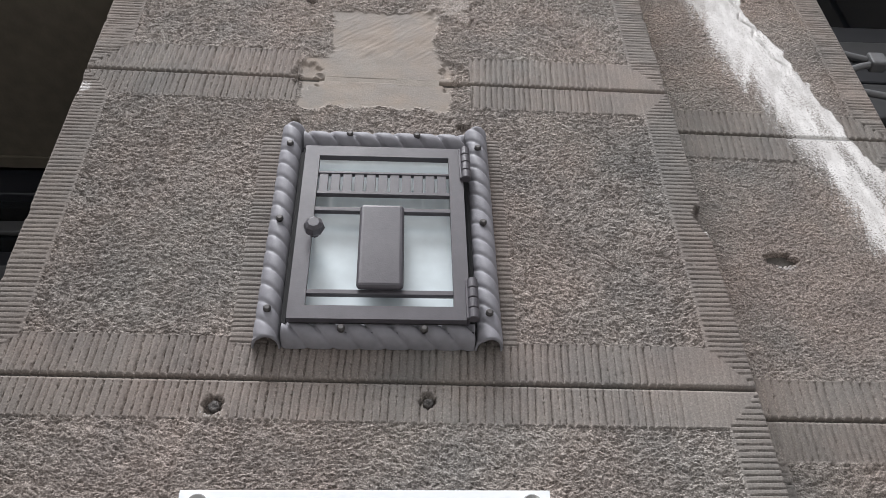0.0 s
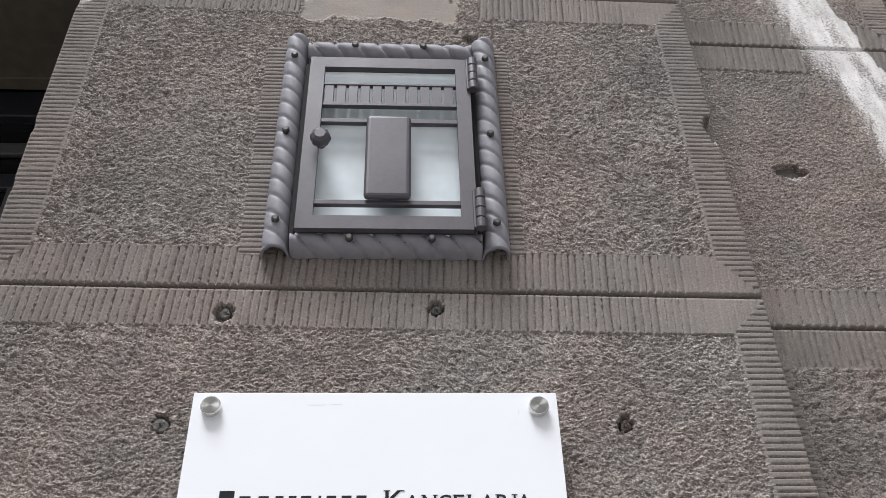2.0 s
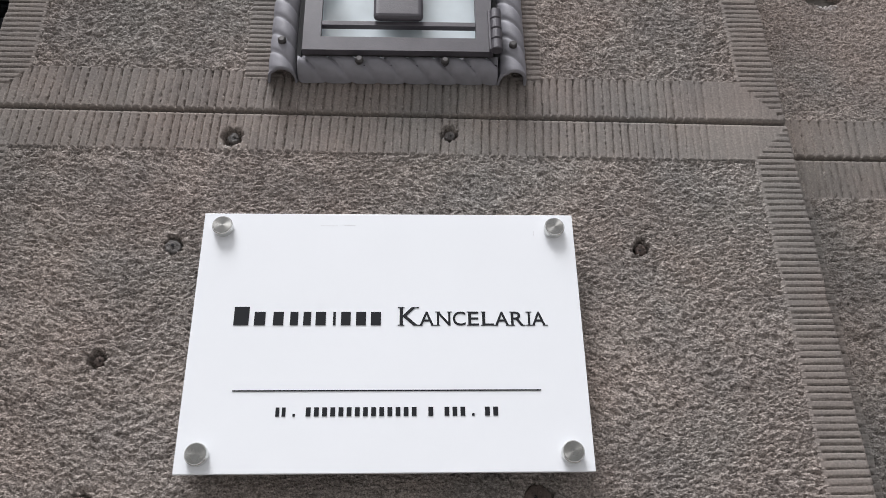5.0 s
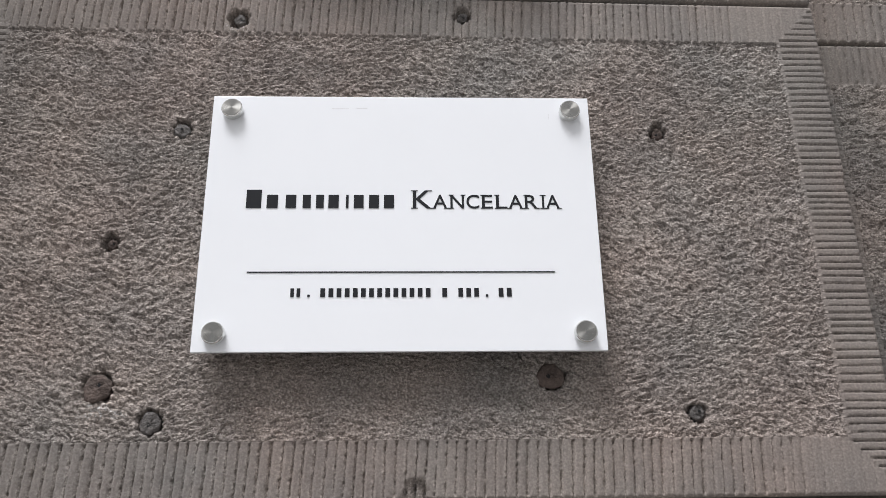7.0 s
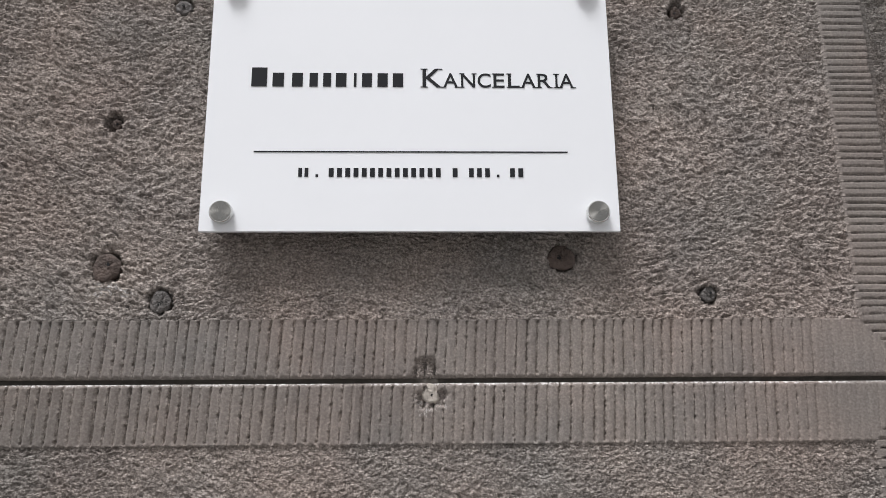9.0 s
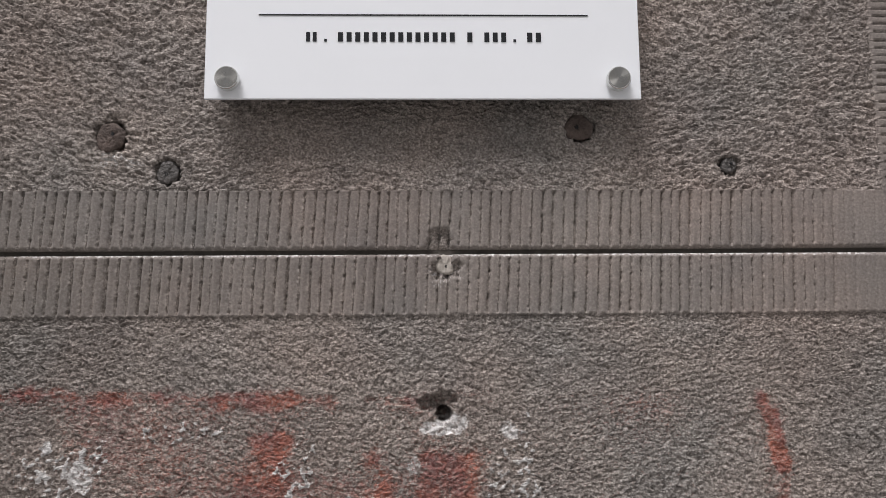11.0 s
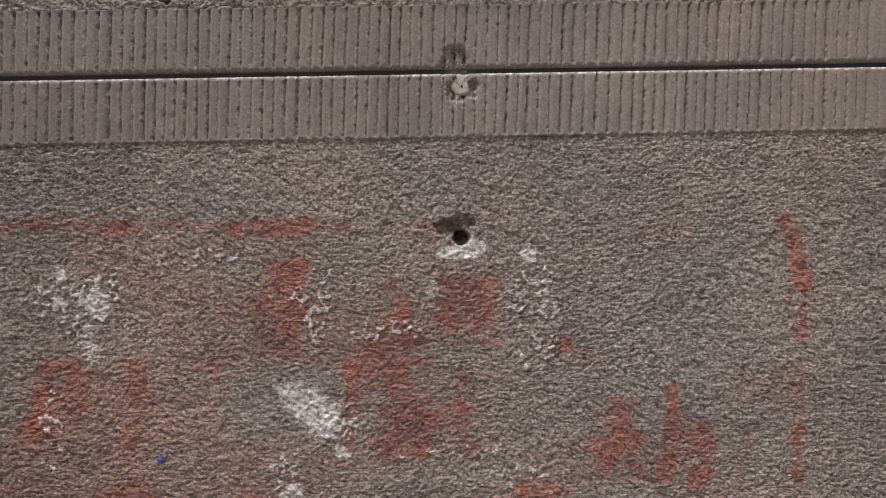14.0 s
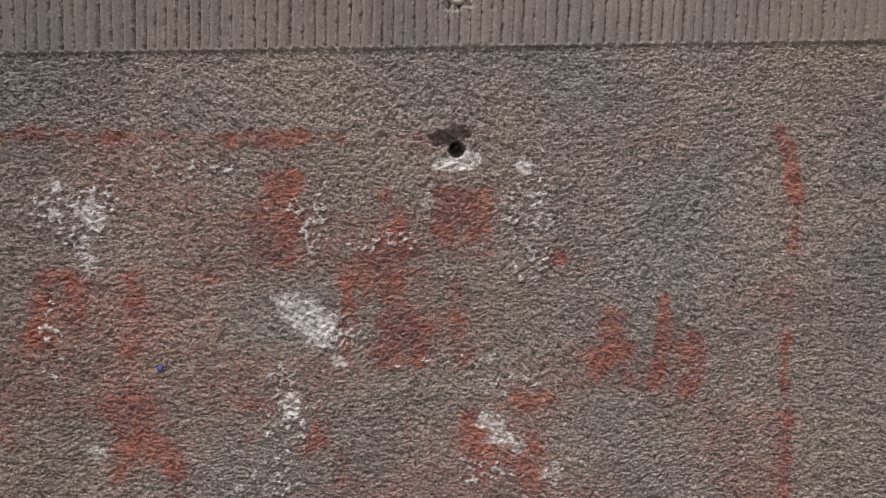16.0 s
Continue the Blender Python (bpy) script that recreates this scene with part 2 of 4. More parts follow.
def gnoise(x, z, cx, cz, seed):
    """Smooth gradient noise, about -0.7 to 0.7, with cells of cx by cz metres."""
    rng = np.random.default_rng(seed)
    table = 2 * np.pi * rng.random((512, 512))
    gx, gz = np.cos(table), np.sin(table)
    u, v = (x + 7.3) / cx, (z + 5.1) / cz
    i, j = np.floor(u).astype(int), np.floor(v).astype(int)
    f, g = u - i, v - j
    p, q = f * f * f * (f * (6 * f - 15) + 10), g * g * g * (g * (6 * g - 15) + 10)

    def corner(a, b):
        m, n = (i + a) % 512, (j + b) % 512
        return gx[m, n] * (f - a) + gz[m, n] * (g - b)
    low = corner(0, 0) * (1 - p) + corner(1, 0) * p
    return low * (1 - q) + (corner(0, 1) * (1 - p) + corner(1, 1) * p) * q


def picked(x, z, size=1.0, flat=2.3):
    """The pointed field of a stone: overlapping flakes, wider than high by 'flat', that lean this way and that; metres out from the margin."""
    sway = 0.055 * gnoise(x, z, 0.21, 0.16, 10)
    wx = x + 0.006 * size * gnoise(x, z, 0.011 * size, 0.008 * size, 11) + 0.10 * z
    wz = z + 0.0045 * size * gnoise(x, z, 0.013 * size, 0.007 * size, 12) + 0.14 * x + sway
    a = 1 - 2.0 * np.abs(gnoise(wx, wz, 0.0050 * flat * size, 0.0050 * size, 13))
    b = 1 - 2.0 * np.abs(gnoise(wx + 0.5 * wz, wz - 0.2 * wx, 0.0040 * flat ** 0.7 * size, 0.0040 * size, 14))
    c = gnoise(wx, wz, 0.0070 * flat * size, 0.0070 * size, 15)
    e = gnoise(x, z, 0.050, 0.034, 16)
    f = gnoise(x, z, 0.015, 0.012, 18)
    return -0.0054 + size * (0.0028 * a + 0.0027 * b + 0.0008 * c) * (1 + 0.25 * f) + 0.0010 * e


def combed(along, across, pitch, seed, level=False):
    """Drove-work: chisel furrows that follow 'along' and repeat over 'across'. Each blow leaves a smooth land that ends in a torn furrow."""
    s = across + 0.0070 * (vnoise(across, along * 0, 0.09, 1, seed) - 0.5) + 0.0024 * (vnoise(across, along * 0, 0.022, 1, seed + 9) - 0.5) + 0.0010 * (vnoise(along, across, 0.035, 0.02, seed + 1) - 0.5)
    k = np.floor(s / pitch)
    f = s / pitch - k
    rng = np.random.default_rng(seed + 2)
    rnd, other = rng.random(1024)[k.astype(int) % 1024], rng.random(1024)[(k.astype(int) + 300) % 1024]
    torn = 0.6 * vnoise(along, k, 0.0024, 1.0, seed + 3) + 0.4 * vnoise(along, k, 0.009, 1.0, seed + 7)
    if level:  # the lip of each land looks up, the torn furrow lies over it
        deep = 0.0017 + 0.0015 * rnd
        lip = 0.70 + 0.10 * other
        h = -deep * smooth(f, lip - 0.08, lip + 0.08) * (1 - smooth(f, 0.88 + 0.14 * (torn - 0.5), 1.0)) * (0.75 + 0.6 * torn)
        near = np.exp(-((f - 0.86) / 0.10) ** 2)
    else:
        deep = 0.0020 + 0.0022 * rnd
        rise = 1 - smooth(f, 0.78, 0.99)
        h = -0.40 * deep * np.clip(f / 0.6, 0, 1) * rise
        h = h - deep * smooth(f, 0.54 + 0.12 * other + 0.14 * (torn - 0.5), 0.68 + 0.10 * other) * rise * (0.45 + 1.1 * torn)
        near = np.exp(-((f - 0.70) / 0.13) ** 2)
    chips = smooth(0.85 * vnoise(along, across, 0.0036, 0.0030, seed + 4) + 0.36 * near, 0.93, 1.05) * 0.0019
    return h - chips + 0.0003 * (vnoise(along, across, 0.004, 0.003, seed + 5) - 0.5), near * (0.4 + 0.8 * torn)


def pit(x, z, cx, cz, rx, rz, depth, ragged=0.25, seed=0, sheer=0.72):
    """A hole broken into the stone: how far it goes in, metres."""
    a = np.arctan2(z - cz, x - cx)
    r = np.hypot((x - cx) / rx, (z - cz) / rz)
    edge = 1 + ragged * (1.2 * (vnoise(2.1 * np.cos(a), 2.1 * np.sin(a), 0.8, 0.8, 60 + seed) - 0.5) + 1.2 * (vnoise(2.1 * np.cos(a), 2.1 * np.sin(a), 0.3, 0.3, 160 + seed) - 0.5))
    return depth * (1 - smooth(r / edge, sheer, 1.08))


def stroke(x, z, x0, z0, x1, z1, width, strength=1.0):
    """A worn brush stroke from one end to the other, 0 to 1."""
    dx, dz = x1 - x0, z1 - z0
    t = np.clip(((x - x0) * dx + (z - z0) * dz) / (dx * dx + dz * dz), 0, 1)
    width = 1.05 * width
    d = np.hypot(x - x0 - t * dx, z - z0 - t * dz) + 0.007 * (vnoise(x, z, 0.016, 0.012, 31) - 0.5)
    core = (1 - smooth(d, 0.0, 1.1 * width)) * (0.12 + 0.5 * vnoise(x, z, 0.012, 0.010, 32) + 0.75 * vnoise(x + 0.5 * z, z - 0.5 * x, 0.0058, 0.0050, 33))
    return strength * np.maximum(core, 0.20 * (1 - smooth(d, 0.0, 2.2 * width)))


def blot(x, z, cx, cz, rx, rz, strength=1.0, seed=0):
    r = np.hypot((x - cx) / rx, (z - cz) / rz) + 0.8 * (vnoise(x + 0.4 * z, z - 0.4 * x, 0.019, 0.016, 40 + seed) - 0.5) + 0.4 * (vnoise(x - 0.5 * z, z + 0.5 * x, 0.008, 0.007, 41 + seed) - 0.5)
    return strength * (1 - smooth(r, 0.45, 1.15))


def stone(name, parent, x0, x1, zb, zt, y, step, relief, back=0.16, label=""):
    """One dressed block: a relief on its face, joints round it."""
    nx, nz = max(2, round((x1 - x0) / (0.90 * step))) + 1, max(2, round((zt(0) - zb(0)) / (0.80 * step))) + 1
    x, v = np.meshgrid(np.linspace(x0, x1, nx), np.linspace(0, 1, nz))
    z = zb(x) + (zt(x) - zb(x)) * v
    out, field, stain = relief(x, z, x - x0, x1 - x, z - zb(x), zt(x) - z)
    rim = np.minimum(np.minimum(x - x0, x1 - x), np.minimum(z - zb(x), zt(x) - z))
    out = out - 0.0028 * (1 - np.clip(rim / 0.0028, 0, 1))
    front = np.stack([x, y - out, z], -1).reshape(-1, 3)
    idx = np.arange(nx * nz).reshape(nz, nx)
    faces = np.stack([idx[:-1, :-1], idx[:-1, 1:], idx[1:, 1:], idx[1:, :-1]], -1).reshape(-1, 4)
    ring = np.concatenate([idx[0, :-1], idx[:-1, -1], idx[-1, :0:-1], idx[:0:-1, 0]])
    rear = front[ring].copy()
    rear[:, 1] = y + back
    base = len(front)
    j = np.arange(len(ring))
    k = (j + 1) % len(ring)
    sides = np.stack([ring[k], ring[j], base + j, base + k], -1)
    verts = np.concatenate([front, rear])
    quads = np.concatenate([faces, sides])
    me = bpy.data.meshes.new(name)
    me.vertices.add(len(verts))
    me.vertices.foreach_set("co", verts.astype(np.float32).ravel())
    me.loops.add(quads.size)
    me.loops.foreach_set("vertex_index", quads.astype(np.int32).ravel())
    me.polygons.add(len(quads))
    me.polygons.foreach_set("loop_start", np.arange(0, quads.size, 4, dtype=np.int32))
    soft = np.ones(len(quads), dtype=bool)
    me.update(calc_edges=True)
    me.polygons.foreach_set("use_smooth", soft)
    layer = me.attributes.new("stain", "FLOAT_COLOR", "POINT")
    data = np.zeros((len(verts), 4), np.float32)
    data[:base] = np.stack([np.broadcast_to(c, x.shape) for c in stain], -1).reshape(-1, 4)
    layer.data.foreach_set("color", np.clip(data, 0, 1).ravel())
    grainy = me.attributes.new("picked", "FLOAT", "POINT")
    flat = np.zeros(len(verts), np.float32)
    flat[:base] = field.ravel()
    grainy.data.foreach_set("value", flat)
    me.validate()
    me.materials.append(STONE)
    ob = new(name, me)
    ob.parent = parent
    if label:
        ob["label"] = label
    return ob


def dressed(x, z, dl, dr, db, dt, wl, wr, wb, wt, pitch=0.0097, size=1.0, flakes=2.3):
    """Picked field within combed margins of the given widths (0: none), mitred at the corners."""
    far = np.full_like(x, 9.0)
    side = np.minimum(dl / wl if wl else far, dr / wr if wr else far)
    flat = np.minimum(db / wb if wb else far, dt / wt if wt else far)
    worn = 1 - 0.75 * smooth(x, 0.31, 0.40) * (1 - smooth(x, 0.455, 0.465))
    upright, torn = combed(z, x - 0.05 * np.where(db < dt, db, -dt), pitch, 70)
    level, torn_level = combed(x, z, 0.0078, 80, True)
    torn = np.where(side < flat, torn_level, torn * worn)
    rim = np.minimum(np.minimum(dl, dr), np.minimum(np.where(db < 8, db, 1.0), np.where(dt < 8, dt, 1.0)))
    margin = np.where(side < flat, level, upright * worn) * (0.25 + 0.75 * smooth(rim, 0.0005, 0.0045)) * (0.15 + 0.85 * smooth(1 - np.minimum(side, flat), np.where(side < flat, 0.06, 0.0), np.where(side < flat, 0.11, 0.05)))
    inside = smooth(np.minimum(side, flat) + 0.012 * (vnoise(x, z, 0.03, 0.03, 90) - 0.5), 0.980, 1.003)
    return margin * (1 - inside) + picked(x, z, size, flakes) * inside, np.clip(inside + 0.90 * torn * (1 - inside), 0, 1)


J1 = lambda x: 1.365 + 0.0 * x
J2 = lambda x: 1.9255 - 0.0150 * x
J3 = lambda x: 2.4975 - 0.0225 * x
J4 = lambda x: 3.06 + 0.0 * x
J0 = lambda x: 0.805 + 0.0 * x
GAP = 0.0024
XL, XR = -0.500, 0.463
BAND = 0.058


def between(lower, upper):
    return (lambda x: lower(x) + GAP), (lambda x: upper(x) - GAP)


def edge_wear(x, z, dl, dr, seed):
    """Knocks along the arrises of the pillar."""
    knock = smooth(vnoise(z, z * 0, 0.035, 1, seed), 0.55, 0.95) * 0.006
    knock2 = smooth(vnoise(z, z * 0, 0.028, 1, seed + 1), 0.55, 0.95) * 0.006
    return 0.006 * (1 - smooth(dl, 0, knock + 1e-4)) + 0.006 * (1 - smooth(dr, 0, knock2 + 1e-4))


# Darker towards both arrises, and in loose patches.
def darkening_of(x, z):
    return 0.50 * smooth(-x, 0.20, 0.47) + 0.35 * smooth(x, 0.42, 0.50) * vnoise(x, z, 0.10, 0.2, 21) + 0.15 * smooth(vnoise(x, z, 0.16, 0.10, 22), 0.5, 0.85) * (1 - 0.7 * smooth(x, 0.0, 0.2))


def relief_sign_stone(x, z, dl, dr, db, dt):
    h, field = dressed(x, z, dl, dr, db, dt, 0.048, 0.050, BAND - 0.003, 0.052, size=0.86)
    for i, (cx, cz, rx, rz, d) in enumerate(SIGN_STONE_HOLES):
        hole = pit(x, z, cx, cz, rx, rz, d, 0.30, i)
        h, field = h - hole, np.maximum(field, hole / d)
    h = h - edge_wear(x, z, dl, dr, 101)
    pale = blot(x, z, -0.300, 1.452, 0.034, 0.012, 0.85, 2) + blot(x, z, -0.201, 1.882, 0.018, 0.008, 0.7, 3)
    pale = pale + blot(x, z, 0.0, 1.372, 0.016, 0.012, 0.2, 4)
    # the blot paints the sign's soft shadow on the stone below it
    darkening = darkening_of(x, z) + 0.5 * blot(x, z, -0.02, 1.49, 0.19, 0.05, 1.0, 5)
    return h, field, (0 * x, 0.6 * pale, 0.5 * pale, darkening)


def relief_painted_stone(x, z, dl, dr, db, dt):
    h, field = dressed(x, z, dl, dr, db, dt, 0.048, 0.050, BAND, BAND - 0.0025, size=0.74, flakes=1.5)
    h = h - pit(x, z, 0.001, 1.219, 0.0070, 0.0070, 0.035, 0.04, 1, 0.9) - pit(x, z, -0.011, 1.228, 0.013, 0.008, 0.008, 0.3, 2) - pit(x, z, 0.0, 1.231, 0.012, 0.008, 0.006, 0.3, 4)
    knocked = pit(x, z, 0.004, 1.350, 0.014, 0.012, 0.005, 0.5, 3)
    field = np.maximum(field, knocked / 0.005)
    h = h - knocked - pit(x, z, 0.003, 1.352, 0.0030, 0.0035, 0.012, 0.1, 3)
    h = h - edge_wear(x, z, dl, dr, 111)
    s = lambda *a: stroke(x, z, *a)
    # the ruled line at the top and the one down the side
    red = s(-0.420, 1.238, -0.363, 1.239, 0.010, 0.55) + s(-0.362, 1.240, -0.296, 1.236, 0.012, 0.50) + s(-0.296, 1.236, -0.247, 1.238, 0.011, 0.48)
    red = red + s(-0.247, 1.237, -0.211, 1.234, 0.010, 0.45) + s(-0.209, 1.233, -0.136, 1.232, 0.013, 1.10) + s(-0.136, 1.234, -0.102, 1.231, 0.010, 0.55)
    red = red + s(-0.067, 1.233, -0.028, 1.232, 0.009, 0.45) + s(0.014, 1.237, 0.036, 1.238, 0.008, 0.35) + s(0.289, 1.232, 0.297, 1.215, 0.010, 0.85)
    red = red + s(0.297, 1.215, 0.304, 1.171, 0.011, 1.00) + s(0.304, 1.171, 0.303, 1.125, 0.011, 0.90) + s(0.300, 1.100, 0.298, 1.043, 0.007, 0.32)
    red = red + s(0.297, 1.038, 0.296, 1.001, 0.010, 0.85) + s(0.296, 1.001, 0.304, 0.969, 0.007, 0.40) + s(0.300, 0.970, 0.298, 0.884, 0.010, 0.75)
    # first row of worn letters
    red = red + s(-0.161, 1.194, -0.141, 1.194, 0.015, 1.10) + s(-0.147, 1.194, -0.154, 1.135, 0.020, 0.72) + s(-0.168, 1.171, -0.173, 1.141, 0.016, 0.30)
    red = red + s(-0.061, 1.181, -0.047, 1.153, 0.015, 0.65) + s(-0.053, 1.153, -0.049, 1.133, 0.012, 0.50) + s(-0.077, 1.134, -0.050, 1.128, 0.015, 0.50)
    red = red + s(-0.013, 1.176, -0.012, 1.145, 0.017, 1.00) + s(-0.012, 1.180, 0.021, 1.177, 0.010, 0.65) + s(-0.004, 1.172, 0.015, 1.152, 0.016, 0.60)
    red = red + s(0.022, 1.177, 0.026, 1.127, 0.015, 0.50) + s(0.083, 1.125, 0.090, 1.120, 0.012, 0.55) + s(0.088, 1.120, 0.118, 1.109, 0.014, 0.45)
    # second row
    red = red + s(-0.363, 1.110, -0.371, 1.060, 0.017, 0.65) + s(-0.361, 1.115, -0.339, 1.112, 0.012, 0.60) + s(-0.342, 1.110, -0.338, 1.080, 0.014, 0.50)
    red = red + s(-0.288, 1.114, -0.286, 1.094, 0.012, 0.48) + s(-0.284, 1.073, -0.293, 1.048, 0.015, 0.48) + s(-0.227, 1.112, -0.220, 1.109, 0.011, 0.35)
    red = red + s(-0.100, 1.102, -0.098, 1.064, 0.012, 0.95) + s(-0.101, 1.064, -0.103, 1.033, 0.011, 0.50) + s(-0.061, 1.098, -0.062, 1.032, 0.017, 0.70)
    red = red + s(-0.061, 1.093, -0.037, 1.057, 0.021, 0.40) + s(-0.037, 1.062, -0.037, 1.031, 0.015, 0.85) + s(-0.001, 1.097, 0.001, 1.030, 0.017, 0.50)
    red = red + s(-0.070, 1.036, -0.058, 1.032, 0.012, 0.80) + s(0.139, 1.072, 0.124, 1.014, 0.015, 0.55) + s(0.139, 1.072, 0.154, 1.005, 0.014, 0.50)
    red = red + s(0.129, 1.037, 0.151, 1.037, 0.015, 0.50) + s(0.186, 1.082, 0.180, 1.005, 0.012, 0.90) + s(0.183, 1.040, 0.217, 1.035, 0.014, 0.45)
    red = red + s(0.211, 1.044, 0.210, 0.999, 0.018, 0.85) + s(0.253, 1.044, 0.246, 0.998, 0.010, 0.38)
    # third row
    red = red + s(-0.316, 0.995, -0.289, 0.994, 0.015, 0.62) + s(-0.292, 0.989, -0.298, 0.961, 0.020, 0.80) + s(-0.291, 0.971, -0.257, 0.939, 0.019, 0.80)
    red = red + s(-0.261, 0.960, -0.256, 0.913, 0.015, 0.50) + s(-0.313, 0.930, -0.304, 0.941, 0.012, 0.60) + s(-0.199, 0.995, -0.170, 0.991, 0.009, 0.60)
    red = red + s(-0.172, 0.986, -0.191, 0.961, 0.010, 0.55) + s(-0.127, 0.985, -0.125, 0.956, 0.014, 0.50) + s(-0.130, 0.967, -0.138, 0.951, 0.014, 0.62)
    red = red + s(-0.108, 0.950, -0.106, 0.924, 0.011, 0.48) + s(-0.051, 0.982, -0.049, 0.948, 0.010, 0.42) + s(0.005, 0.979, 0.010, 0.957, 0.014, 1.00)
    red = red + s(0.010, 0.957, 0.020, 0.946, 0.011, 0.95) + s(0.018, 0.938, 0.017, 0.922, 0.010, 0.75) + s(0.049, 0.993, 0.085, 0.991, 0.012, 0.70)
    red = red + s(0.064, 0.958, 0.067, 0.948, 0.012, 0.50) + s(0.050, 0.935, 0.068, 0.914, 0.015, 0.65) + s(-0.409, 0.985, -0.403, 0.967, 0.014, 0.50)
    # limewash: bare patches, and crusts that cling in trails
    lime = blot(x, z, -0.316, 1.169, 0.015, 0.013, 0.95, 6) + blot(x, z, -0.326, 1.135, 0.015, 0.020, 0.60, 7) + blot(x, z, -0.142, 1.081, 0.035, 0.015, 0.95, 8)
    lime = lime + blot(x, z, -0.126, 1.063, 0.028, 0.015, 0.95, 9) + blot(x, z, -0.131, 1.049, 0.017, 0.008, 0.60, 10) + blot(x, z, 0.027, 0.975, 0.014, 0.011, 0.75, 11)
    lime = lime + blot(x, z, 0.038, 0.959, 0.018, 0.013, 0.80, 12) + blot(x, z, 0.055, 0.946, 0.014, 0.010, 0.60, 13) + blot(x, z, 0.083, 0.924, 0.014, 0.014, 0.60, 14)
    lime = lime + blot(x, z, -0.009, 1.209, 0.024, 0.011, 0.90, 15) + blot(x, z, 0.012, 1.210, 0.017, 0.013, 0.75, 16) + blot(x, z, -0.027, 1.172, 0.008, 0.011, 0.75, 17)
    lime = lime + blot(x, z, 0.058, 1.208, 0.010, 0.015, 0.70, 18) + blot(x, z, -0.326, 0.958, 0.017, 0.013, 0.60, 19) + blot(x, z, -0.152, 0.996, 0.014, 0.017, 0.60, 20)
    lime = lime + blot(x, z, -0.105, 1.033, 0.010, 0.007, 0.70, 30)
    # this also holds a paler line along the stone's top edge
    lime = lime + blot(x, z, 0.004, 1.345, 0.018, 0.014, 0.45, 14) + 0.6 * (1 - smooth(dt, 0.0016, 0.0032)) * smooth(vnoise(x, z, 0.03, 1, 27), 0.0, 0.35)
    trail = blot(x, z, -0.129, 1.160, 0.022, 0.050, 1.00, 16) + blot(x, z, -0.333, 1.174, 0.040, 0.035, 0.90, 17) + blot(x, z, 0.065, 1.156, 0.025, 0.055, 0.85, 18)
    trail = trail + blot(x, z, -0.160, 0.983, 0.030, 0.045, 1.00, 19) + blot(x, z, -0.060, 1.138, 0.045, 0.013, 0.90, 20) + blot(x, z, -0.234, 1.206, 0.065, 0.010, 0.60, 21)
    trail = trail + blot(x, z, 0.017, 0.925, 0.030, 0.020, 0.80, 22) + blot(x, z, -0.107, 1.054, 0.018, 0.040, 0.70, 23) + blot(x, z, -0.360, 1.060, 0.015, 0.045, 0.70, 24)
    trail = trail + blot(x, z, 0.044, 1.008, 0.045, 0.011, 0.60, 25) + blot(x, z, -0.177, 0.926, 0.035, 0.020, 0.80, 26) + blot(x, z, -0.017, 1.031, 0.055, 0.009, 0.50, 31)
    bits = vnoise(x + 0.5 * z, z - 0.5 * x, 0.0040, 0.0036, 53) + 0.4 * (vnoise(x - 0.4 * z, z + 0.4 * x, 0.0022, 0.0020, 52) - 0.5) + 0.25 * (vnoise(x, z, 0.016, 0.013, 54) - 0.5)
    crust = smooth(bits + 0.14 * np.clip(trail, 0, 1), 0.68, 0.96) * smooth(trail, 0.05, 0.7)
    h = h + 0.0014 * crust
    lime = lime + 0.85 * crust + 0.10 * np.clip(trail, 0, 1)
    tan = 0.45 * blot(x, z, -0.03, 1.08, 0.11, 0.10, 1.0, 21) * vnoise(x, z, 0.05, 0.05, 25) + 0.35 * blot(x, z, -0.17, 1.06, 0.10, 0.06, 1.0, 22)
    # darker towards both sides and towards the upper left
    darkening = darkening_of(x, z) + 0.10 + 0.12 * smooth(-x, 0.22, 0.45) + 0.2 * smooth(x, 0.25, 0.4) + 0.35 * smooth(z, 1.20, 1.36) * smooth(-x, -0.1, 0.3)
    red = red + blot(x, z, -0.03, 1.06, 0.07, 0.055, 0.22, 27) + blot(x, z, 0.0, 1.155, 0.055, 0.035, 0.20, 28) + blot(x, z, -0.06, 1.12, 0.05, 0.03, 0.25, 29)
    inside = (1 - smooth(x, 0.29, 0.34)) * (1 - smooth(z, 1.22, 1.26))
    wash = inside * (0.26 + 0.34 * smooth(vnoise(x, z, 0.07, 0.06, 26), 0.35, 0.8))
    return h, field * (1 - 0.5 * smooth(lime - crust, 0.4, 0.9)), (np.clip(0.92 * red + wash, 0, 1), np.clip(np.clip(lime, 0, 0.72) + 0.5 * crust, 0, 0.82), tan, darkening)


